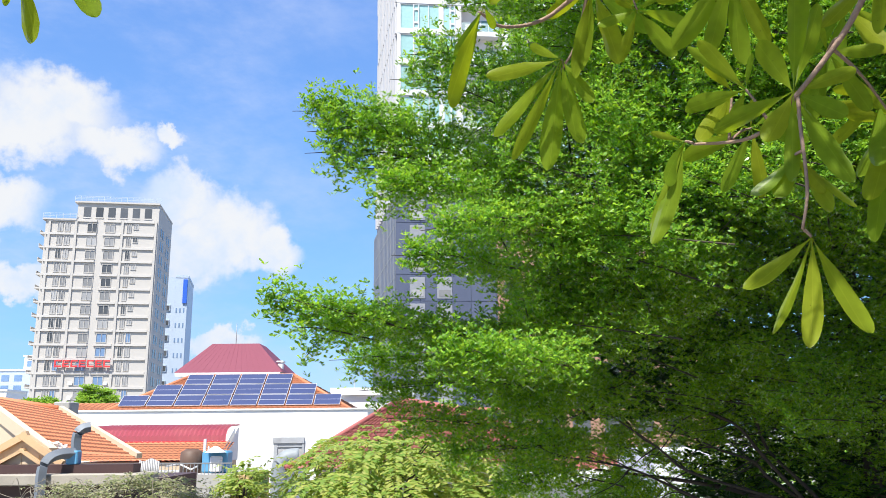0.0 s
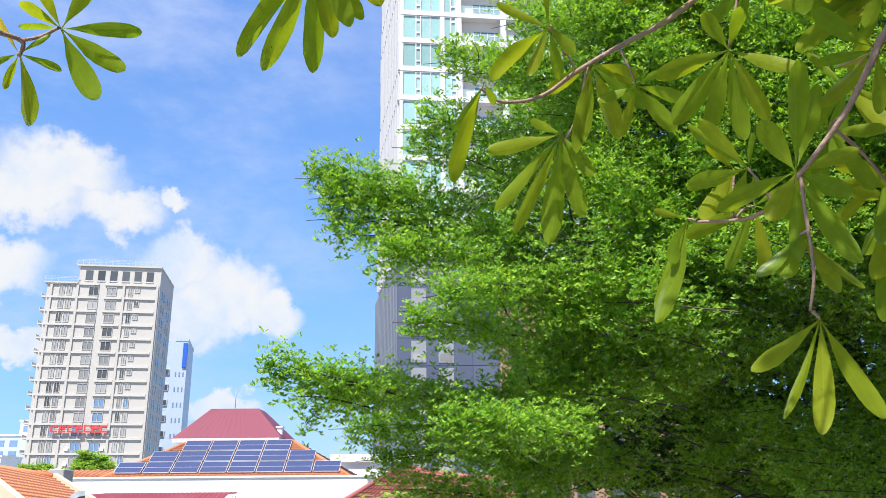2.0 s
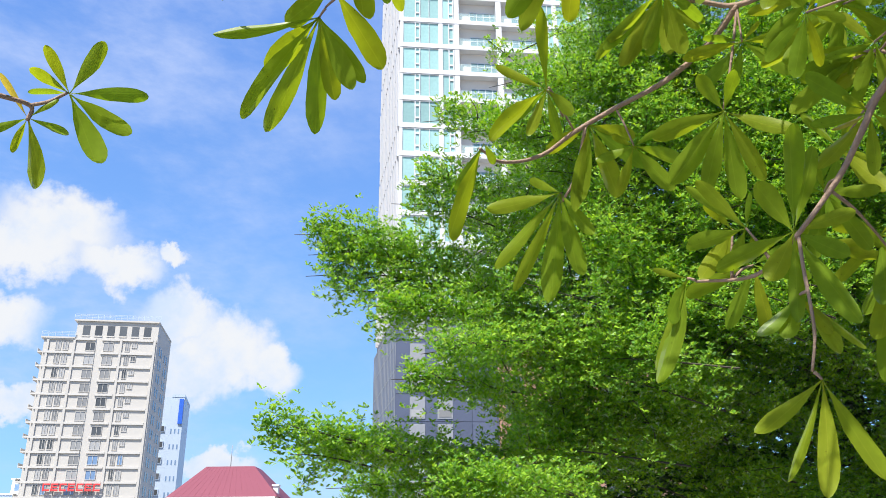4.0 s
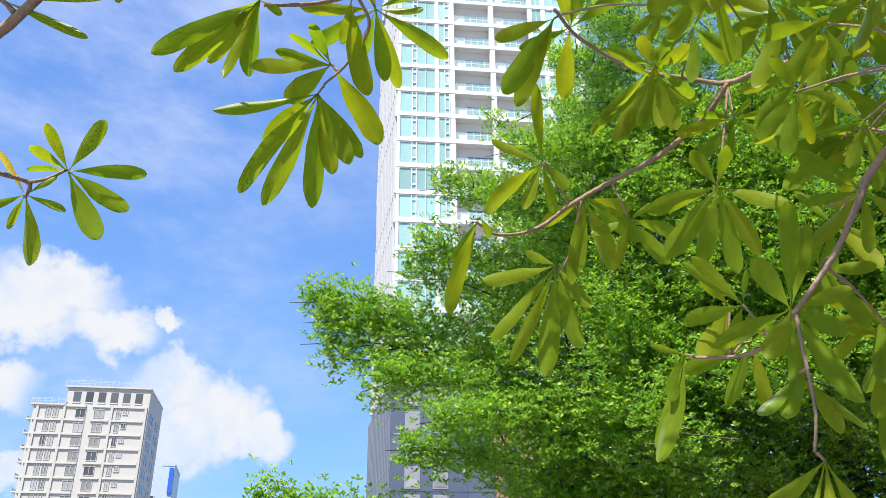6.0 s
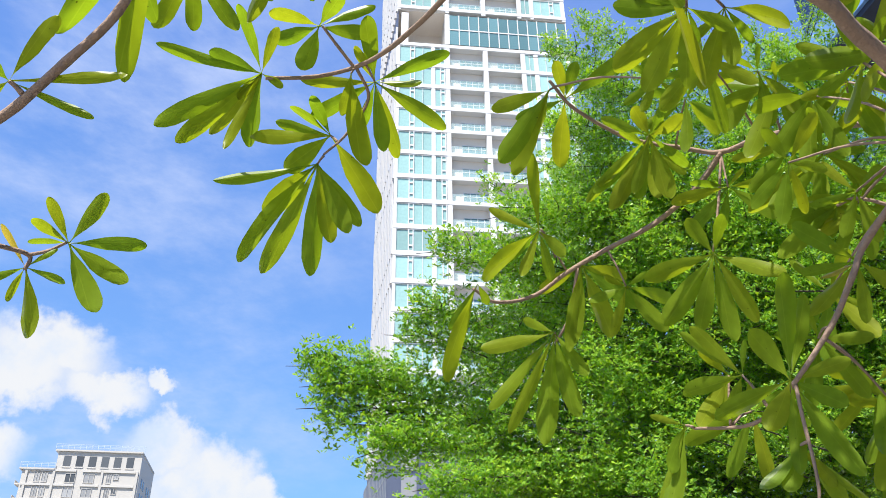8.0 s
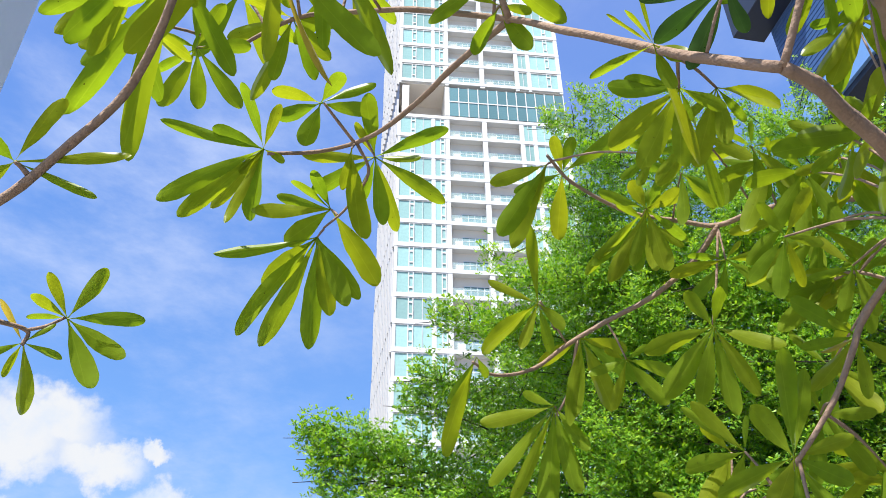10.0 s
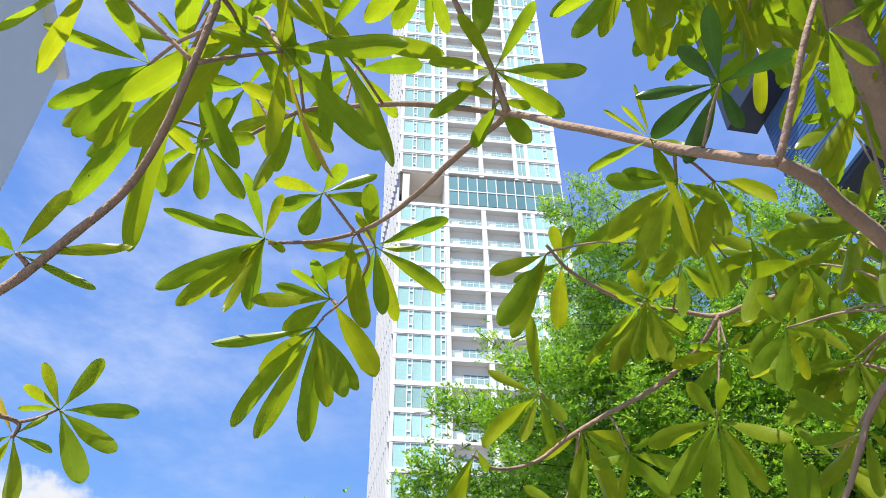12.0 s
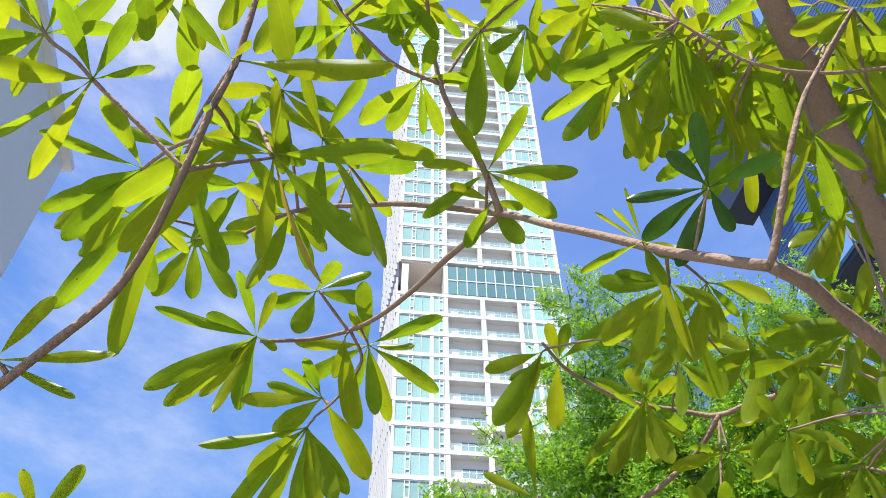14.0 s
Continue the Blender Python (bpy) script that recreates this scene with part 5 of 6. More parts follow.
limb_l2 = twig(((-0.489, 0.852, 4.748), (-0.470, 0.858, 4.757), (-0.451, 0.860, 4.770)), 0.0024, 0.0018)
limb_r = twig(((0.944, 1.146, 5.181), (0.858, 1.215, 5.234), (0.764, 1.273, 5.274), (0.677, 1.334, 5.294), (0.616, 1.396, 5.302), (0.527, 1.412, 5.329), (0.423, 1.421, 5.363), (0.305, 1.362, 5.394), (0.243, 1.293, 5.411)), 0.0078, 0.0034)
limb_r2 = twig(((0.616, 1.396, 5.302), (0.574, 1.449, 5.254), (0.482, 1.509, 5.192), (0.318, 1.569, 5.123), (0.223, 1.594, 5.063), (0.133, 1.564, 5.031), (0.082, 1.510, 5.034)), 0.0072, 0.0028)
limb_r3 = twig(((0.318, 1.569, 5.123), (0.299, 1.622, 5.027), (0.267, 1.652, 4.973)), 0.0041, 0.0030)
limb_r4 = twig(((0.616, 1.399, 5.298), (0.597, 1.418, 5.190), (0.571, 1.436, 5.078)), 0.0031, 0.0024)
limb_r5 = twig(((0.269, 1.565, 5.141), (0.253, 1.531, 5.163), (0.232, 1.502, 5.176)), 0.0030, 0.0025)
limb_q = twig(((0.673, 0.888, 4.914), (0.612, 0.983, 4.840), (0.586, 1.002, 4.790), (0.553, 1.030, 4.726), (0.502, 1.073, 4.660), (0.469, 1.157, 4.629), (0.404, 1.231, 4.646)), 0.0058, 0.0023)
limb_q2 = twig(((0.504, 1.073, 4.658), (0.500, 1.065, 4.590), (0.499, 1.065, 4.517), (0.493, 1.080, 4.467)), 0.0028, 0.0020)
limb_p = twig(((0.843, 1.149, 4.975), (0.747, 1.175, 5.036), (0.712, 1.197, 5.036)), 0.0036, 0.0027)
whorl(limb_a, (-0.356, 0.518, 4.725), -34, 34, [(77, 0.070, 0.31), (23, 0.092, 0.14), (-6, 0.071, 0.15), (154, 0.027, 0.51), (-123, 0.030, 0.41)])
whorl(limb_a, (-0.291, 0.498, 4.963), -30, 49, [(-176, 0.104, 0.18), (138, 0.081, 0.30), (-132, 0.112, 0.26), (-117, 0.105, 0.27), (-98, 0.102, 0.26), (-132, 0.064, 0.35), (-4, 0.046, 0.29)])
whorl(limb_a, (-0.259, 0.506, 4.971), -27, 50, [(-43, 0.117, 0.23), (-93, 0.198, 0.18), (-109, 0.188, 0.19), (107, 0.110, 0.28), (-43, 0.041, 0.42)])
whorl(limb_a2, (-0.294, 0.368, 4.922), -38, 53, [(137, 0.070, 0.28), (87, 0.071, 0.30), (43, 0.054, 0.20), (-154, 0.082, 0.26), (-113, 0.097, 0.20), (-93, 0.106, 0.19)])
whorl(limb_a2, (-0.343, 0.345, 4.961), -44, 53, [(174, 0.056), (-138, 0.059), (147, 0.052), (-119, 0.071), (95, 0.072), (48, 0.061), (-84, 0.063)])
whorl(limb_a, (-0.179, 0.370, 4.963), -25, 58, [(155, 0.064, 0.35), (12, 0.144, 0.18), (61, 0.025, 0.34), (134, 0.024, 0.25)])
whorl(limb_a3, (-0.144, 0.448, 4.921), -18, 53, [(15, 0.115, 0.21), (-171, 0.071, 0.16), (158, 0.076, 0.27), (102, 0.071, 0.22), (-37, 0.131, 0.19), (-64, 0.126, 0.10), (-81, 0.097, 0.19), (178, 0.069, 0.22)], old=(5,))
whorl(limb_a, (-0.299, 0.572, 5.102), -28, 51, [(105, 0.098), (150, 0.046), (-120, 0.076), (35, 0.069), (-121, 0.169), (-177, 0.074)])
whorl(limb_m, (-0.144, 0.639, 5.221), -13, 54, [(116, 0.098, 0.31), (67, 0.102, 0.28), (-48, 0.195, 0.15), (-83, 0.147, 0.19), (3, 0.157, 0.18), (153, 0.102, 0.28), (-26, 0.065, 0.36)])
whorl(limb_m, (-0.340, 0.791, 5.177), -23, 45, [(-105, 0.100), (-75, 0.087), (-40, 0.105), (172, 0.048), (21, 0.077), (-131, 0.069), (75, 0.075), (102, 0.088)])
whorl(limb_m, (-0.213, 0.811, 5.266), -15, 49, [(-57, 0.096), (-102, 0.101), (6, 0.093), (166, 0.090), (-36, 0.078), (-109, 0.147), (-152, 0.108)])
whorl(limb_m, (0.089, 0.710, 5.240), 7, 53, [(52, 0.111, 0.22), (-8, 0.127, 0.21), (-39, 0.122, 0.29), (115, 0.094, 0.26), (164, 0.095, 0.25), (-149, 0.116, 0.24)])
whorl(limb_m, (0.096, 0.744, 5.212), 7, 50, [(-124, 0.076, 0.44), (-61, 0.074, 0.43), (150, 0.066, 0.30), (-13, 0.047, 0.35)])
whorl(limb_k, (-0.010, 0.639, 5.376), -1, 59, [(109, 0.071, 0.33), (70, 0.063, 0.45), (-123, 0.093, 0.37), (-85, 0.085, 0.26), (-66, 0.092, 0.35), (-148, 0.109, 0.33), (3, 0.073, 0.35)])
whorl(limb_k2, (-0.117, 0.571, 5.419), -12, 62, [(-154, 0.127), (11, 0.098), (146, 0.086), (-41, 0.095), (-119, 0.082), (49, 0.087), (-63, 0.056)])
whorl(limb_k3, (0.086, 0.609, 5.482), 7, 62, [(-141, 0.066), (-99, 0.171), (-74, 0.103), (-11, 0.071), (148, 0.063), (53, 0.082), (-115, 0.102)])
whorl(limb_k3, (0.157, 0.603, 5.478), 14, 62, [(-81, 0.092, 0.31), (-95, 0.088, 0.30), (-119, 0.105, 0.23), (-156, 0.072, 0.37), (-59, 0.095, 0.32)])
whorl(limb_k, (-0.002, 0.556, 5.455), -1, 64, [(-146, 0.078), (-174, 0.100), (-116, 0.066), (-35, 0.070), (28, 0.073), (131, 0.074)])
whorl(limb_d, (-0.106, 1.122, 5.258), -5, 41, [(26, 0.142, 0.27), (-28, 0.152, 0.28), (-1, 0.085, 0.29), (-67, 0.147, 0.28), (-82, 0.126, 0.31), (-103, 0.092, 0.31), (-147, 0.132, 0.25), (-175, 0.130, 0.23), (101, 0.116, 0.32), (125, 0.071, 0.33)])
whorl(limb_d2, (-0.146, 1.094, 5.254), -7, 42, [(-84, 0.163, 0.35), (-100, 0.077, 0.29)])
whorl(limb_d, (-0.300, 1.077, 5.238), -15, 41, [(177, 0.169, 0.13), (169, 0.093, 0.36), (-146, 0.202, 0.17), (-131, 0.188, 0.23), (-122, 0.142, 0.25), (-95, 0.130, 0.31), (-108, 0.150, 0.13), (-122, 0.060, 0.49), (112, 0.120, 0.23), (79, 0.087, 0.37), (-20, 0.043, 0.52)])
whorl(limb_d2, (-0.202, 1.049, 5.323), -11, 45, [(164, 0.087, 0.31), (-153, 0.082, 0.39), (-105, 0.084, 0.45), (62, 0.070, 0.45), (30, 0.108, 0.28), (-6, 0.093, 0.32)])
whorl(limb_d3, (-0.211, 1.200, 5.133), -10, 36, [(-161, 0.184, 0.15), (-130, 0.222, 0.16), (-111, 0.233, 0.24), (-89, 0.204, 0.21), (-76, 0.146, 0.28), (-61, 0.138, 0.34), (-49, 0.136, 0.27), (-135, 0.135, 0.42)])
whorl(limb_d3, (-0.189, 1.188, 5.188), -9, 38, [(175, 0.100, 0.28), (-172, 0.145, 0.27), (145, 0.089, 0.25), (-139, 0.105, 0.45), (-52, 0.166, 0.31), (120, 0.078, 0.31)])
whorl(limb_l2, (-0.449, 0.861, 4.769), -27, 27, [(123, 0.060), (66, 0.076), (14, 0.090), (-27, 0.080), (-60, 0.092), (156, 0.050), (-176, 0.044)])
whorl(limb_l, (-0.492, 0.858, 4.734), -29, 25, [(-68, 0.085), (-106, 0.045), (-11, 0.048), (130, 0.056), (-147, 0.047), (49, 0.041)], old=(3,))
whorl(limb_r, (0.243, 1.306, 5.397), 11, 40, [(-169, 0.127, 0.30), (-130, 0.181, 0.29), (-120, 0.184, 0.23), (-113, 0.081, 0.29)])
whorl(limb_r, (0.281, 1.336, 5.400), 12, 40, [(-102, 0.147, 0.33), (98, 0.082, 0.43), (68, 0.079, 0.39), (25, 0.156, 0.28), (-163, 0.112, 0.26)])
whorl(limb_r2, (0.229, 1.508, 5.174), 9, 31, [(-152, 0.163, 0.27), (-146, 0.106, 0.39), (92, 0.170, 0.21), (151, 0.120, 0.26), (-43, 0.078, 0.47), (-79, 0.114, 0.32), (-118, 0.106, 0.30)])
whorl(limb_r2, (0.091, 1.504, 5.043), 4, 28, [(-116, 0.209, 0.25), (-122, 0.117, 0.26), (-63, 0.049, 0.58)])
whorl(limb_r2, (0.325, 1.566, 5.120), 12, 29, [(-45, 0.155, 0.30), (-71, 0.169, 0.31), (-101, 0.173, 0.25), (-157, 0.111, 0.33), (-21, 0.096, 0.38), (-108, 0.189, 0.20)])
whorl(limb_r3, (0.265, 1.642, 4.994), 9, 24, [(-168, 0.166, 0.24), (-134, 0.219, 0.16), (-117, 0.243, 0.18), (-99, 0.236, 0.21), (-82, 0.188, 0.26), (-58, 0.117, 0.32), (156, 0.073, 0.41)])
whorl(limb_r4, (0.571, 1.435, 5.074), 22, 28, [(-171, 0.144, 0.28), (-134, 0.176, 0.30), (-111, 0.160, 0.27), (-89, 0.178, 0.28), (-67, 0.159, 0.30), (-30, 0.140, 0.29), (116, 0.090, 0.38), (68, 0.083, 0.43)])
whorl(limb_q, (0.498, 1.072, 4.665), 25, 19, [(116, 0.082, 0.40), (82, 0.151, 0.24), (68, 0.124, 0.23), (11, 0.083, 0.28), (-35, 0.078, 0.42), (-68, 0.150, 0.28), (-96, 0.129, 0.18), (-120, 0.078, 0.43), (-163, 0.118, 0.29)])
whorl(limb_q, (0.457, 1.135, 4.697), 22, 20, [(137, 0.109, 0.21), (125, 0.101, 0.28), (-169, 0.088, 0.45), (-119, 0.065, 0.39), (78, 0.052, 0.26)])
whorl(limb_q, (0.453, 1.177, 4.712), 21, 21, [(-167, 0.072), (-128, 0.091), (-107, 0.071), (125, 0.061)])
whorl(limb_q, (0.391, 1.233, 4.652), 18, 17, [(-125, 0.075, 0.36), (-114, 0.152, 0.18), (-105, 0.168, 0.19), (161, 0.055, 0.31)])
whorl(limb_q2, (0.491, 1.076, 4.572), 25, 15, [(-58, 0.091, 0.35), (-56, 0.065, 0.39), (-112, 0.063, 0.44), (-132, 0.078, 0.30), (-51, 0.106, 0.13)])
whorl(limb_q2, (0.504, 1.078, 4.456), 25, 12, [(-141, 0.111, 0.29), (-112, 0.141, 0.12), (-93, 0.148, 0.20), (-70, 0.144, 0.24)])
whorl(limb_p, (0.712, 1.197, 5.036), 31, 30, [(-150, 0.058), (-151, 0.127), (-109, 0.056), (-48, 0.045), (114, 0.046), (-174, 0.083), (37, 0.050)])
whorl(limb_q, (0.602, 1.003, 4.817), 31, 27, [(-156, 0.049), (136, 0.101), (131, 0.043), (-178, 0.079), (-95, 0.087), (-50, 0.081), (-138, 0.103)], old=(0,))
whorl(limb_q, (0.685, 1.156, 4.655), 31, 18, [(160, 0.069), (-128, 0.097), (-110, 0.125), (-107, 0.184), (128, 0.092), (-67, 0.080)])
whorl(limb_m, (0.304, 0.697, 4.998), 23, 43, [(169, 0.085), (-127, 0.104), (-102, 0.098), (-79, 0.045), (152, 0.067), (-40, 0.062), (-154, 0.111)])
whorl(limb_m, (0.362, 0.721, 5.023), 26, 42, [(-93, 0.074), (-64, 0.059), (-146, 0.056), (-24, 0.081), (-118, 0.103)])
whorl(limb_r, (0.462, 1.377, 5.332), 19, 36, [(151, 0.110, 0.33), (-145, 0.190, 0.19), (-124, 0.174, 0.28), (-113, 0.126, 0.32), (-84, 0.141, 0.39), (12, 0.084, 0.54), (55, 0.080, 0.35), (111, 0.068, 0.49), (-50, 0.114, 0.35)])
whorl(limb_m, (0.331, 0.571, 5.030), 29, 48, [(81, 0.086, 0.32), (114, 0.065, 0.37), (5, 0.085, 0.30), (166, 0.097, 0.17), (-164, 0.096, 0.30), (-129, 0.096, 0.30), (-84, 0.057, 0.37)], shapes=SHADED_MATURE)
whorl(limb_m, (0.265, 0.647, 5.019), 21, 46, [(135, 0.068, 0.09), (112, 0.054, 0.11), (94, 0.069, 0.09), (-169, 0.084, 0.18), (-82, 0.058, 0.35), (-39, 0.045, 0.74), (-82, 0.155, 0.08)])
whorl(limb_h, (0.338, 0.522, 5.308), 32, 58, [(176, 0.157), (-169, 0.213), (175, 0.105), (-148, 0.081), (137, 0.113), (-81, 0.084), (-105, 0.109)])
whorl(limb_h, (0.274, 0.583, 5.316), 24, 57, [(-165, 0.134, 0.27), (-142, 0.126, 0.29), (-128, 0.106, 0.22), (-93, 0.131, 0.30), (159, 0.087, 0.56), (-70, 0.108, 0.30)])
whorl(limb_h, (0.343, 0.635, 5.300), 27, 54, [(-124, 0.083), (-146, 0.090), (-78, 0.069), (52, 0.050), (-43, 0.069)])
whorl(limb_h, (0.450, 0.644, 5.316), 34, 52, [(-56, 0.092), (-159, 0.080), (-103, 0.086), (85, 0.072), (-8, 0.049), (-118, 0.058)])
whorl(limb_h, (0.389, 0.538, 5.341), 35, 57, [(132, 0.076), (70, 0.085), (6, 0.078), (-108, 0.064), (-38, 0.054), (-168, 0.059)])
whorl(limb_h, (0.279, 0.601, 5.457), 24, 60, [(-140, 0.101), (140, 0.104), (101, 0.090), (45, 0.092), (-46, 0.060), (-114, 0.079), (-2, 0.080)])
whorl(limb_u, (0.474, 0.550, 5.107), 40, 48, [(-143, 0.075), (-103, 0.113), (90, 0.048), (6, 0.045), (-66, 0.070)])
whorl(limb_u, (0.521, 0.435, 5.212), 49, 53, [(114, 0.058), (-168, 0.055), (-82, 0.046), (-131, 0.057), (163, 0.074), (-30, 0.048)])
whorl(bough, (0.602, 0.850, 5.052), 34, 36, [(168, 0.107), (-159, 0.072), (-114, 0.088), (150, 0.059), (40, 0.099), (47, 0.068), (97, 0.084), (-63, 0.072), (143, 0.092)])
whorl(bough, (0.695, 1.162, 5.123), 30, 31, [(-157, 0.161), (-142, 0.125), (146, 0.085), (90, 0.087), (43, 0.095), (-13, 0.067), (-109, 0.100), (-47, 0.101)])
whorl(bough, (0.658, 1.201, 4.867), 29, 24, [(-134, 0.101), (-108, 0.104), (-33, 0.053), (123, 0.083), (58, 0.079), (-58, 0.104)])
whorl(bough, (0.600, 1.110, 5.067), 28, 33, [(-144, 0.097), (-111, 0.105), (-82, 0.093), (-25, 0.061), (107, 0.069), (49, 0.092)])
whorl(bough, (0.694, 1.101, 5.002), 32, 30, [(-175, 0.072), (-118, 0.076), (-84, 0.090), (125, 0.077), (32, 0.059)])
whorl(limb_r, (0.416, 1.150, 5.289), 20, 40, [(-123, 0.066), (-49, 0.052), (138, 0.054), (-3, 0.056), (68, 0.071), (-149, 0.075)])
whorl(limb_r, (0.470, 1.427, 5.336), 18, 36, [(-153, 0.151), (-129, 0.147), (-111, 0.113), (-87, 0.114), (-41, 0.098), (60, 0.083), (134, 0.075)])
whorl(limb_a, (-0.179, 0.439, 4.931), -22, 54, [(-135, 0.127), (-117, 0.148), (-34, 0.079), (90, 0.042)])
whorl(limb_h, (0.295, 0.584, 5.519), 26, 62, [(-94, 0.119), (-147, 0.118), (169, 0.116), (124, 0.051), (19, 0.052), (-61, 0.134), (-50, 0.088)])
whorl(limb_h, (0.414, 0.655, 5.447), 31, 56, [(130, 0.074), (95, 0.048), (-21, 0.055), (-62, 0.090), (-84, 0.077), (-152, 0.113), (-175, 0.118)])
whorl(limb_h, (0.514, 0.617, 5.550), 39, 57, [(63, 0.047), (1, 0.051), (-70, 0.082), (-79, 0.086), (-136, 0.100), (159, 0.096), (151, 0.079)])
whorl(limb_u, (0.625, 0.580, 5.518), 46, 55, [(-168, 0.109), (-175, 0.114), (134, 0.098), (-13, 0.063), (2, 0.041), (-91, 0.139), (-90, 0.118)])
whorl(limb_u, (0.759, 0.647, 5.534), 49, 51, [(69, 0.045), (-41, 0.066), (-78, 0.131), (-103, 0.085), (-138, 0.085), (-166, 0.088), (137, 0.056)])
whorl(bough, (0.734, 0.795, 5.320), 42, 43, [(161, 0.066), (61, 0.054), (-8, 0.076), (-21, 0.062), (-100, 0.086), (-139, 0.094), (-179, 0.096)])
whorl(limb_r, (0.530, 1.315, 5.381), 21, 37, [(152, 0.086), (48, 0.042), (-40, 0.092), (-57, 0.102), (-96, 0.114), (-157, 0.113)])
whorl(limb_r, (0.620, 1.168, 5.324), 28, 38, [(128, 0.057), (77, 0.050), (-12, 0.096), (-60, 0.110), (-88, 0.108), (-131, 0.119), (174, 0.101)])
whorl(bough, (0.720, 1.066, 5.206), 34, 36, [(-60, 0.121), (-81, 0.111), (-140, 0.136), (-177, 0.081), (141, 0.082), (33, 0.051), (-16, 0.084)])
whorl(bough, (0.743, 1.182, 5.033), 32, 29, [(-122, 0.105), (-173, 0.105), (156, 0.086), (47, 0.034), (20, 0.049), (-40, 0.077), (-91, 0.090)])
whorl(limb_k2, (-0.058, 0.526, 5.468), -7, 65, [(-132, 0.128), (177, 0.072), (103, 0.050), (64, 0.039), (-21, 0.100), (-38, 0.111), (-76, 0.095)])
whorl(limb_m, (-0.206, 0.606, 5.291), -19, 57, [(-29, 0.115), (-78, 0.118), (-124, 0.116), (-166, 0.080), (139, 0.033), (68, 0.040), (0, 0.081)])
whorl(limb_a, (-0.269, 0.387, 5.160), -34, 61, [(-103, 0.088), (-126, 0.068), (116, 0.025), (33, 0.088), (23, 0.073), (-54, 0.075), (-63, 0.102)])
whorl(limb_h, (0.475, 0.587, 5.340), 38, 54, [(18, 0.039), (-35, 0.070), (-82, 0.108), (-126, 0.089), (-166, 0.119), (158, 0.092), (49, 0.047)])
whorl(limb_h, (0.594, 0.741, 5.442), 38, 50, [(160, 0.057), (85, 0.036), (5, 0.052), (-41, 0.097), (-86, 0.104), (-124, 0.118), (-178, 0.088)])
whorl(limb_h, (0.611, 0.578, 5.402), 45, 53, [(46, 0.044), (-44, 0.099), (-83, 0.139), (-129, 0.133), (-154, 0.117), (165, 0.118), (106, 0.051)])
whorl(limb_u, (0.671, 0.641, 5.330), 45, 48, [(155, 0.092), (134, 0.058), (8, 0.041), (-49, 0.072), (-85, 0.150), (-122, 0.123), (-157, 0.105)])
whorl(limb_h, (0.329, 0.513, 5.431), 31, 62, [(-123, 0.133), (171, 0.107), (140, 0.069), (46, 0.050), (-11, 0.061), (-44, 0.095), (-79, 0.151)])
whorl(limb_k3, (0.186, 0.561, 5.551), 17, 64, [(-155, 0.141), (-174, 0.106), (145, 0.075), (41, 0.056), (-10, 0.088), (-57, 0.137), (-115, 0.091)])
whorl(bough, (0.626, 0.738, 5.221), 39, 44, [(-146, 0.128), (131, 0.057), (19, 0.040), (-13, 0.059), (-88, 0.110), (-134, 0.127)])
whorl(bough, (0.641, 0.819, 5.056), 37, 36, [(57, 0.047), (-6, 0.052), (-67, 0.081), (-107, 0.129), (-151, 0.089), (174, 0.118), (124, 0.071)])
whorl(bough, (0.672, 1.108, 5.212), 31, 35, [(-76, 0.126), (-106, 0.139), (-137, 0.121), (167, 0.103), (115, 0.053), (18, 0.065), (-28, 0.107)])
whorl(limb_r, (0.616, 1.401, 5.216), 23, 31, [(-43, 0.121), (-107, 0.098), (-138, 0.127), (-177, 0.119), (158, 0.075), (39, 0.049), (-5, 0.081)])
whorl(limb_r, (0.731, 1.312, 5.263), 29, 33, [(-32, 0.097), (-70, 0.128), (-106, 0.141), (-146, 0.129), (-177, 0.124), (103, 0.041), (27, 0.070)])
whorl(bough, (0.755, 1.177, 5.047), 32, 28, [(2, 0.078), (-54, 0.081), (-98, 0.114), (-145, 0.108), (-175, 0.134), (109, 0.044), (58, 0.056)])
whorl(limb_r, (0.494, 1.105, 5.303), 24, 41, [(171, 0.090), (94, 0.050), (0, 0.071), (-43, 0.108), (-84, 0.147), (-141, 0.121), (173, 0.111)])
whorl(limb_r, (0.653, 1.175, 5.297), 29, 38, [(-180, 0.107), (168, 0.095), (84, 0.045), (27, 0.060), (-59, 0.101), (-82, 0.104), (-123, 0.149)])
whorl(limb_r, (0.756, 1.126, 5.281), 34, 37, [(41, 0.040), (-44, 0.084), (-84, 0.132), (-132, 0.097), (-139, 0.134), (164, 0.101), (75, 0.035)])
whorl(limb_q, (0.664, 1.153, 4.689), 30, 18, [(-64, 0.087), (-92, 0.106), (-138, 0.096), (-174, 0.085), (145, 0.061), (38, 0.060), (-5, 0.054)])
whorl(limb_q, (0.501, 1.238, 4.675), 22, 17, [(-117, 0.111), (-163, 0.117), (159, 0.050), (87, 0.046), (28, 0.060), (-20, 0.088), (-83, 0.113)])
whorl(limb_q, (0.576, 1.117, 4.748), 27, 21, [(-108, 0.105), (-119, 0.099), (164, 0.061), (96, 0.043), (35, 0.037), (-13, 0.073), (-62, 0.107)])
whorl(limb_r2, (0.415, 1.555, 5.062), 15, 27, [(151, 0.054), (24, 0.055), (-21, 0.109), (-57, 0.120), (-110, 0.111), (-162, 0.081)])
whorl(limb_a2, (-0.378, 0.313, 5.032), -50, 56, [(135, 0.036), (96, 0.035), (28, 0.062), (-2, 0.058), (-79, 0.089), (-100, 0.077), (-161, 0.040)])
whorl(limb_a, (-0.163, 0.324, 5.104), -27, 65, [(-96, 0.093), (-144, 0.103), (141, 0.030), (49, 0.046), (10, 0.074), (-8, 0.079), (-54, 0.115)])
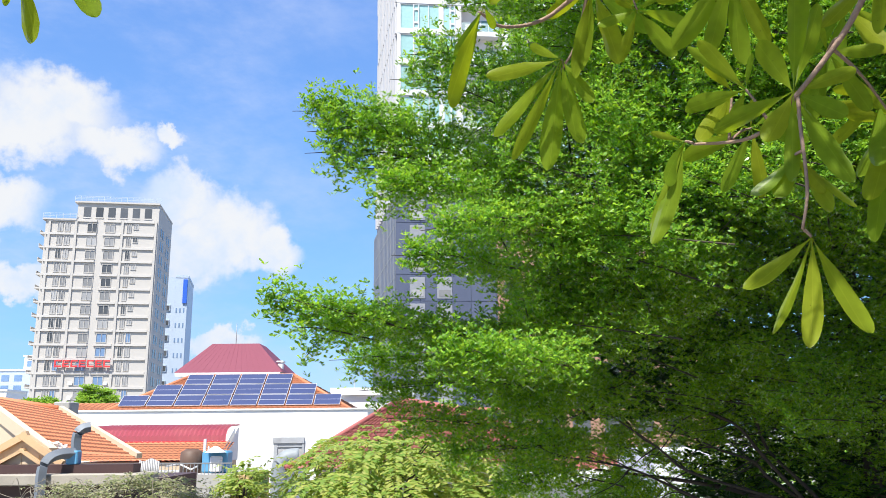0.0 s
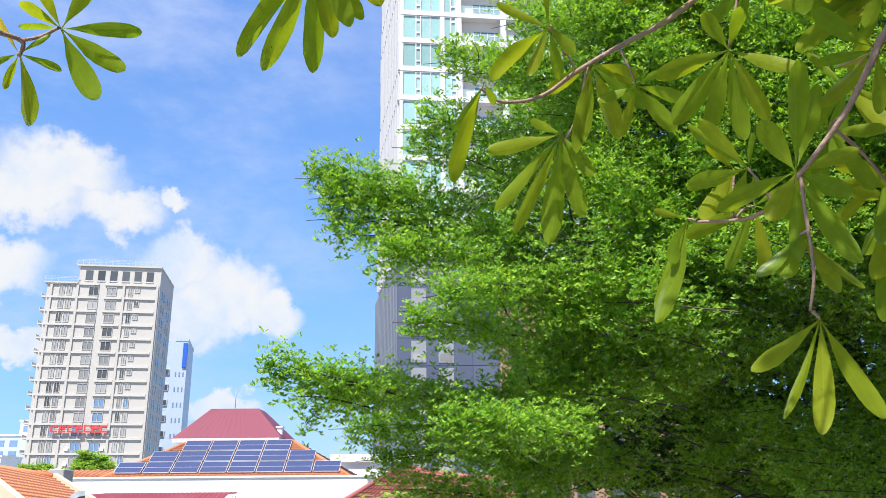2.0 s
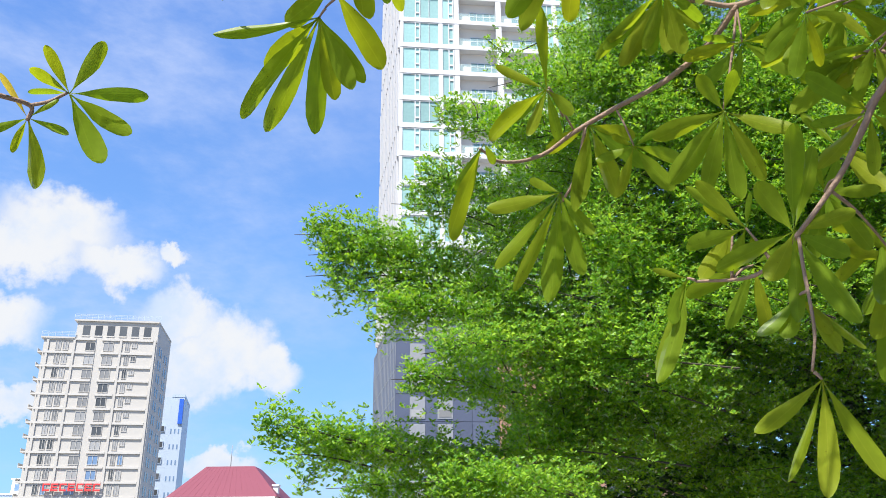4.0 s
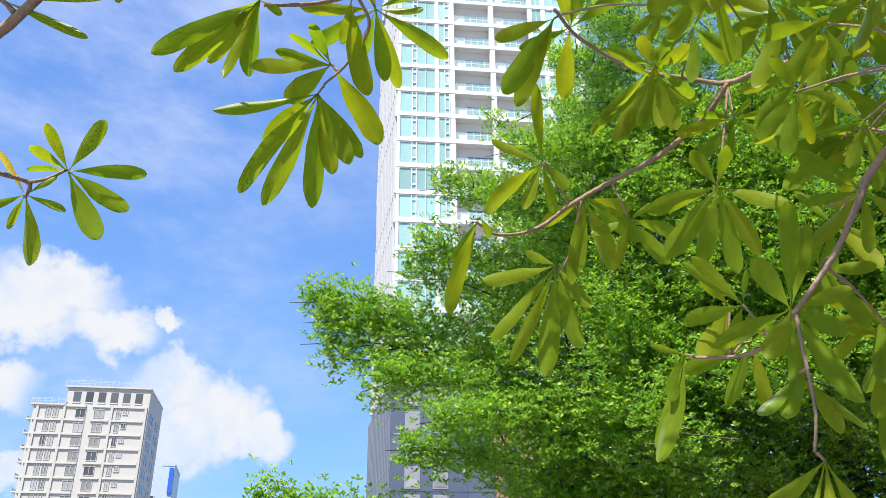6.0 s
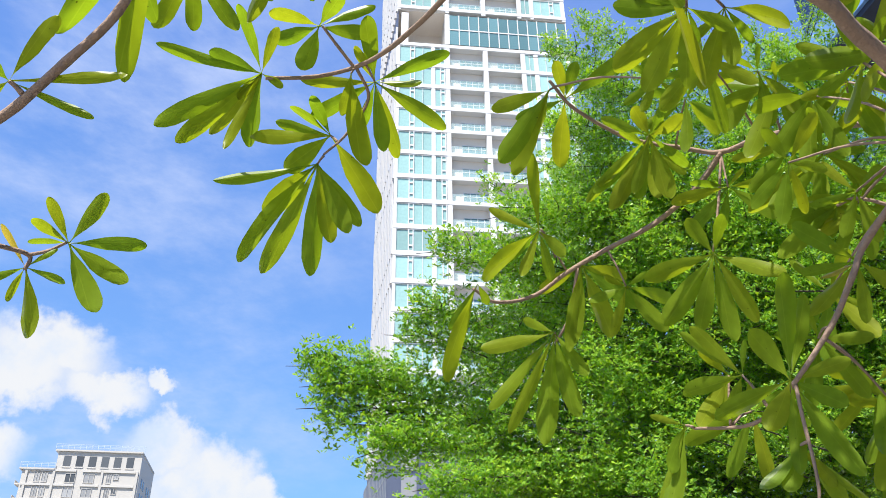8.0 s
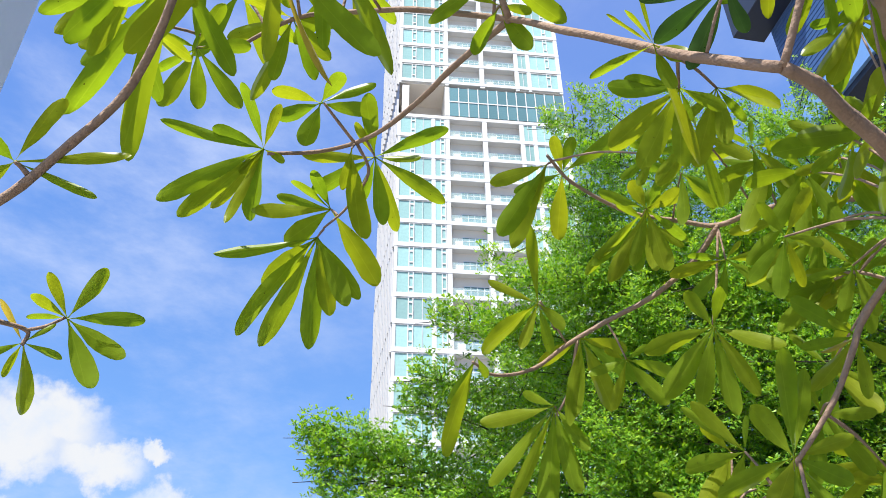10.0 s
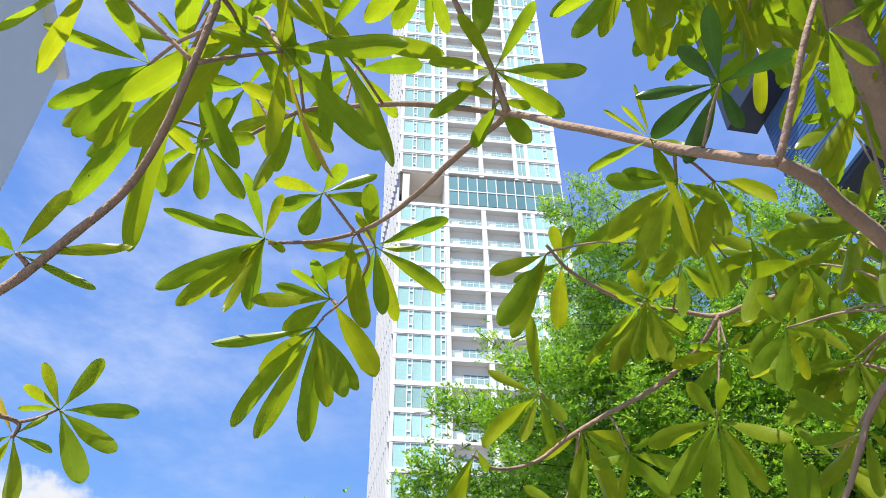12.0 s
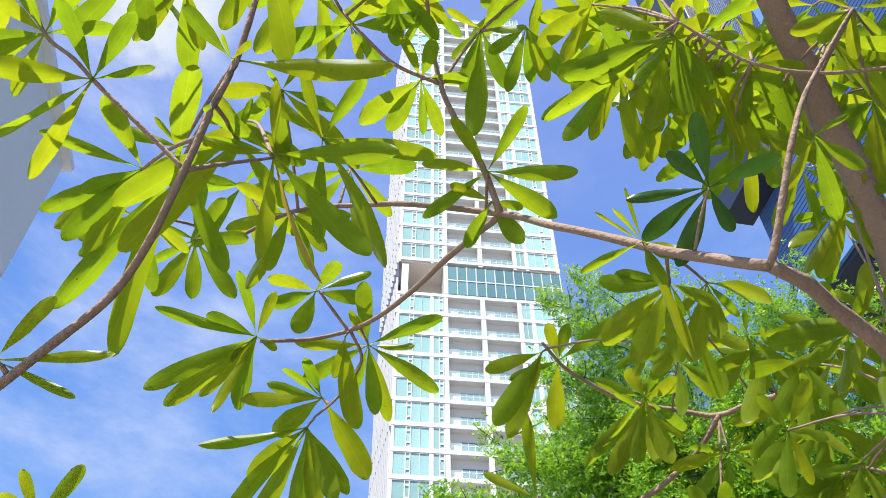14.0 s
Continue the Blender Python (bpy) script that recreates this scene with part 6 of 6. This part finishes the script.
whorl(limb_a, (-0.313, 0.366, 5.155), -40, 60, [(97, 0.041), (33, 0.062), (-17, 0.091), (-52, 0.080), (-102, 0.110), (-173, 0.058)])
whorl(limb_k2, (-0.167, 0.508, 5.465), -18, 65, [(8, 0.098), (-12, 0.125), (-65, 0.151), (-110, 0.148), (-142, 0.113), (-175, 0.058), (90, 0.053)])
whorl(limb_m, (-0.296, 0.802, 5.318), -20, 50, [(-177, 0.065), (65, 0.040), (14, 0.082), (-27, 0.111), (-55, 0.130), (-116, 0.124), (-162, 0.084)])
whorl(limb_m, (-0.126, 0.797, 5.357), -9, 52, [(-39, 0.106), (-73, 0.118), (-127, 0.142), (-157, 0.113), (67, 0.039), (11, 0.108)])
whorl(limb_a3, (-0.261, 0.637, 5.258), -22, 54, [(160, 0.050), (60, 0.055), (-17, 0.106), (-23, 0.088), (-92, 0.072), (-128, 0.073), (-163, 0.055)])
whorl(limb_m, (-0.401, 0.717, 5.146), -29, 46, [(-133, 0.081), (-173, 0.064), (67, 0.052), (-9, 0.086), (-54, 0.109), (-113, 0.086)])
whorl(limb_h, (0.341, 0.556, 5.343), 30, 58, [(-190, 0.066, 0.30), (-144, 0.113, 0.27), (-116, 0.125, 0.29), (-81, 0.135, 0.31), (-28, 0.104, 0.32), (5, 0.069, 0.35), (48, 0.072, 0.33)])
whorl(limb_h, (0.425, 0.607, 5.344), 34, 55, [(-170, 0.110, 0.29), (-141, 0.127, 0.31), (-91, 0.128, 0.33), (-36, 0.099, 0.34), (6, 0.078, 0.35), (37, 0.054, 0.28), (94, 0.063, 0.32)])
whorl(limb_h, (0.565, 0.675, 5.565), 39, 55, [(-180, 0.062, 0.30), (-134, 0.110, 0.35), (-86, 0.131, 0.35), (-28, 0.115, 0.28), (26, 0.079, 0.35), (71, 0.071, 0.28), (124, 0.067, 0.29)])
whorl(limb_h, (0.456, 0.663, 5.296), 34, 51, [(-166, 0.134, 0.27), (-114, 0.100, 0.28), (-77, 0.121, 0.35), (-48, 0.112, 0.26), (2, 0.060, 0.35), (59, 0.065, 0.36), (97, 0.052, 0.32)])
whorl(limb_u, (0.708, 0.848, 5.640), 39, 51, [(-192, 0.062, 0.32), (-159, 0.078, 0.35), (-122, 0.133, 0.35), (-83, 0.103, 0.31), (-35, 0.111, 0.32), (11, 0.078, 0.31), (52, 0.072, 0.28)])
whorl(stem, (0.794, 0.760, 5.561), 45, 49, [(-161, 0.106, 0.31), (-133, 0.100, 0.32), (-104, 0.112, 0.32), (-74, 0.113, 0.31), (-26, 0.096, 0.33), (24, 0.051, 0.27), (73, 0.079, 0.29)])
whorl(stem, (0.719, 0.659, 5.577), 47, 53, [(-176, 0.060, 0.30), (-139, 0.097, 0.32), (-102, 0.098, 0.34), (-73, 0.109, 0.33), (-36, 0.088, 0.34), (-1, 0.056, 0.30), (48, 0.053, 0.29)])
whorl(limb_h, (0.248, 0.541, 5.433), 24, 62, [(-167, 0.101, 0.35), (-134, 0.095, 0.33), (-79, 0.102, 0.28), (-47, 0.107, 0.28), (5, 0.075, 0.28), (41, 0.074, 0.32), (93, 0.060, 0.27)])
whorl(limb_h, (0.414, 0.696, 5.417), 30, 54, [(-168, 0.091, 0.29), (-128, 0.100, 0.30), (-72, 0.084, 0.26), (-16, 0.128, 0.36), (25, 0.079, 0.35), (60, 0.072, 0.34), (108, 0.066, 0.29)])
whorl(limb_h, (0.430, 0.625, 5.453), 33, 57, [(-181, 0.066, 0.28), (-127, 0.081, 0.32), (-73, 0.085, 0.32), (-26, 0.083, 0.30), (23, 0.068, 0.34), (56, 0.062, 0.28), (99, 0.084, 0.32)])
whorl(limb_h, (0.496, 0.702, 5.444), 34, 53, [(-185, 0.081, 0.28), (-148, 0.121, 0.34), (-107, 0.089, 0.29), (-73, 0.099, 0.34), (-39, 0.133, 0.35), (-9, 0.068, 0.31), (19, 0.070, 0.35)])
whorl(limb_u, (0.599, 0.740, 5.562), 38, 53, [(-176, 0.066, 0.32), (-121, 0.105, 0.27), (-91, 0.126, 0.27), (-60, 0.123, 0.35), (-20, 0.117, 0.33), (11, 0.083, 0.29), (57, 0.097, 0.27)])
whorl(limb_h, (0.402, 0.737, 5.518), 28, 55, [(-176, 0.063, 0.29), (-118, 0.144, 0.28), (-69, 0.141, 0.29), (-22, 0.089, 0.30), (26, 0.078, 0.34), (56, 0.070, 0.35), (102, 0.073, 0.31)])
whorl(limb_u, (0.711, 0.910, 5.522), 37, 47, [(-177, 0.066, 0.34), (-139, 0.126, 0.29), (-98, 0.119, 0.28), (-51, 0.105, 0.34), (-22, 0.149, 0.34), (21, 0.093, 0.29), (71, 0.082, 0.29)])
whorl(bough, (0.817, 0.868, 5.556), 43, 47, [(-184, 0.082, 0.35), (-145, 0.146, 0.29), (-92, 0.118, 0.27), (-34, 0.113, 0.36), (23, 0.092, 0.27), (53, 0.076, 0.30), (99, 0.106, 0.30)])
whorl(limb_u, (0.669, 0.745, 5.651), 41, 54, [(-178, 0.071, 0.28), (-133, 0.144, 0.28), (-91, 0.144, 0.34), (-52, 0.156, 0.29), (-2, 0.096, 0.35), (40, 0.069, 0.27), (84, 0.072, 0.33)])
whorl(stem, (0.824, 0.735, 5.635), 47, 51, [(-169, 0.116, 0.27), (-136, 0.132, 0.32), (-96, 0.113, 0.31), (-39, 0.137, 0.35), (-11, 0.168, 0.35), (34, 0.088, 0.32), (89, 0.070, 0.33)])
whorl(limb_u, (0.589, 0.835, 5.506), 34, 50, [(-188, 0.088, 0.33), (-157, 0.135, 0.31), (-114, 0.131, 0.27), (-68, 0.115, 0.35), (-33, 0.143, 0.34), (14, 0.094, 0.27), (59, 0.084, 0.33)])
whorl(bough, (0.767, 0.960, 5.448), 38, 43, [(-197, 0.073, 0.32), (-164, 0.102, 0.30), (-122, 0.133, 0.27), (-70, 0.120, 0.34), (-42, 0.160, 0.32), (15, 0.104, 0.34), (46, 0.079, 0.29)])
whorl(limb_h, (0.333, 0.632, 5.539), 27, 60, [(-192, 0.063, 0.28), (-161, 0.136, 0.36), (-122, 0.125, 0.31), (-78, 0.104, 0.33), (-43, 0.098, 0.32), (-9, 0.070, 0.35), (20, 0.059, 0.34)])
part("trunk", tube(bmesh.new(), smooth_line(((1.7, 1.6, 0), (1.66, 1.58, 2.0), (1.5, 1.5, 3.4), (1.2, 1.3, 4.4), (0.722, 0.861, 5.053)), 5), 0.0235, 10, 0.2), BARK, broad)
twig(((1.35, 1.40, 4.0), (1.0, 1.1, 4.75), (0.685, 0.838, 4.898)), 0.020, 0.0122)
# the crown above the lower whorls, out of view, added to shade them
top_v, top_f = [], []
top_rng = random.Random(17)
base_mesh = LEAVES[1]
bv = np.array([v.co[:] for v in base_mesh.vertices])
bf = np.array([q.vertices[:] for q in base_mesh.polygons])
for k in range(30):
    c = Vector((top_rng.uniform(-0.15, 1.7), top_rng.uniform(-0.7, 1.3), 0))
    c.z = max(6.5, 4.3 + 2.6 * math.hypot(c.x, c.y) + 0.45) + top_rng.uniform(0, 0.5)
    a0 = top_rng.uniform(0, 6.3)
    for i in range(8):
        a = a0 + i * math.pi / 4 + top_rng.gauss(0, 0.2)
        d = Vector((math.cos(a), math.sin(a), top_rng.uniform(-0.5, 0.25))).normalized()
        n = (Vector((0, 0, 1)) - d * d.z).normalized()
        s = d.cross(n)
        ln = top_rng.uniform(0.13, 0.2)
        m = np.array(Matrix((s, d, n)).transposed())
        top_f.append(bf + len(bv) * len(top_v))
        top_v.append((bv * ln) @ m.T + np.array(c))
part("upper_foliage", raw_mesh("upper_foliage", np.concatenate(top_v), np.concatenate(top_f), BIG_LEAF), None, broad, "unseen upper crown of long rounded leaves, added for shade", "stuff")
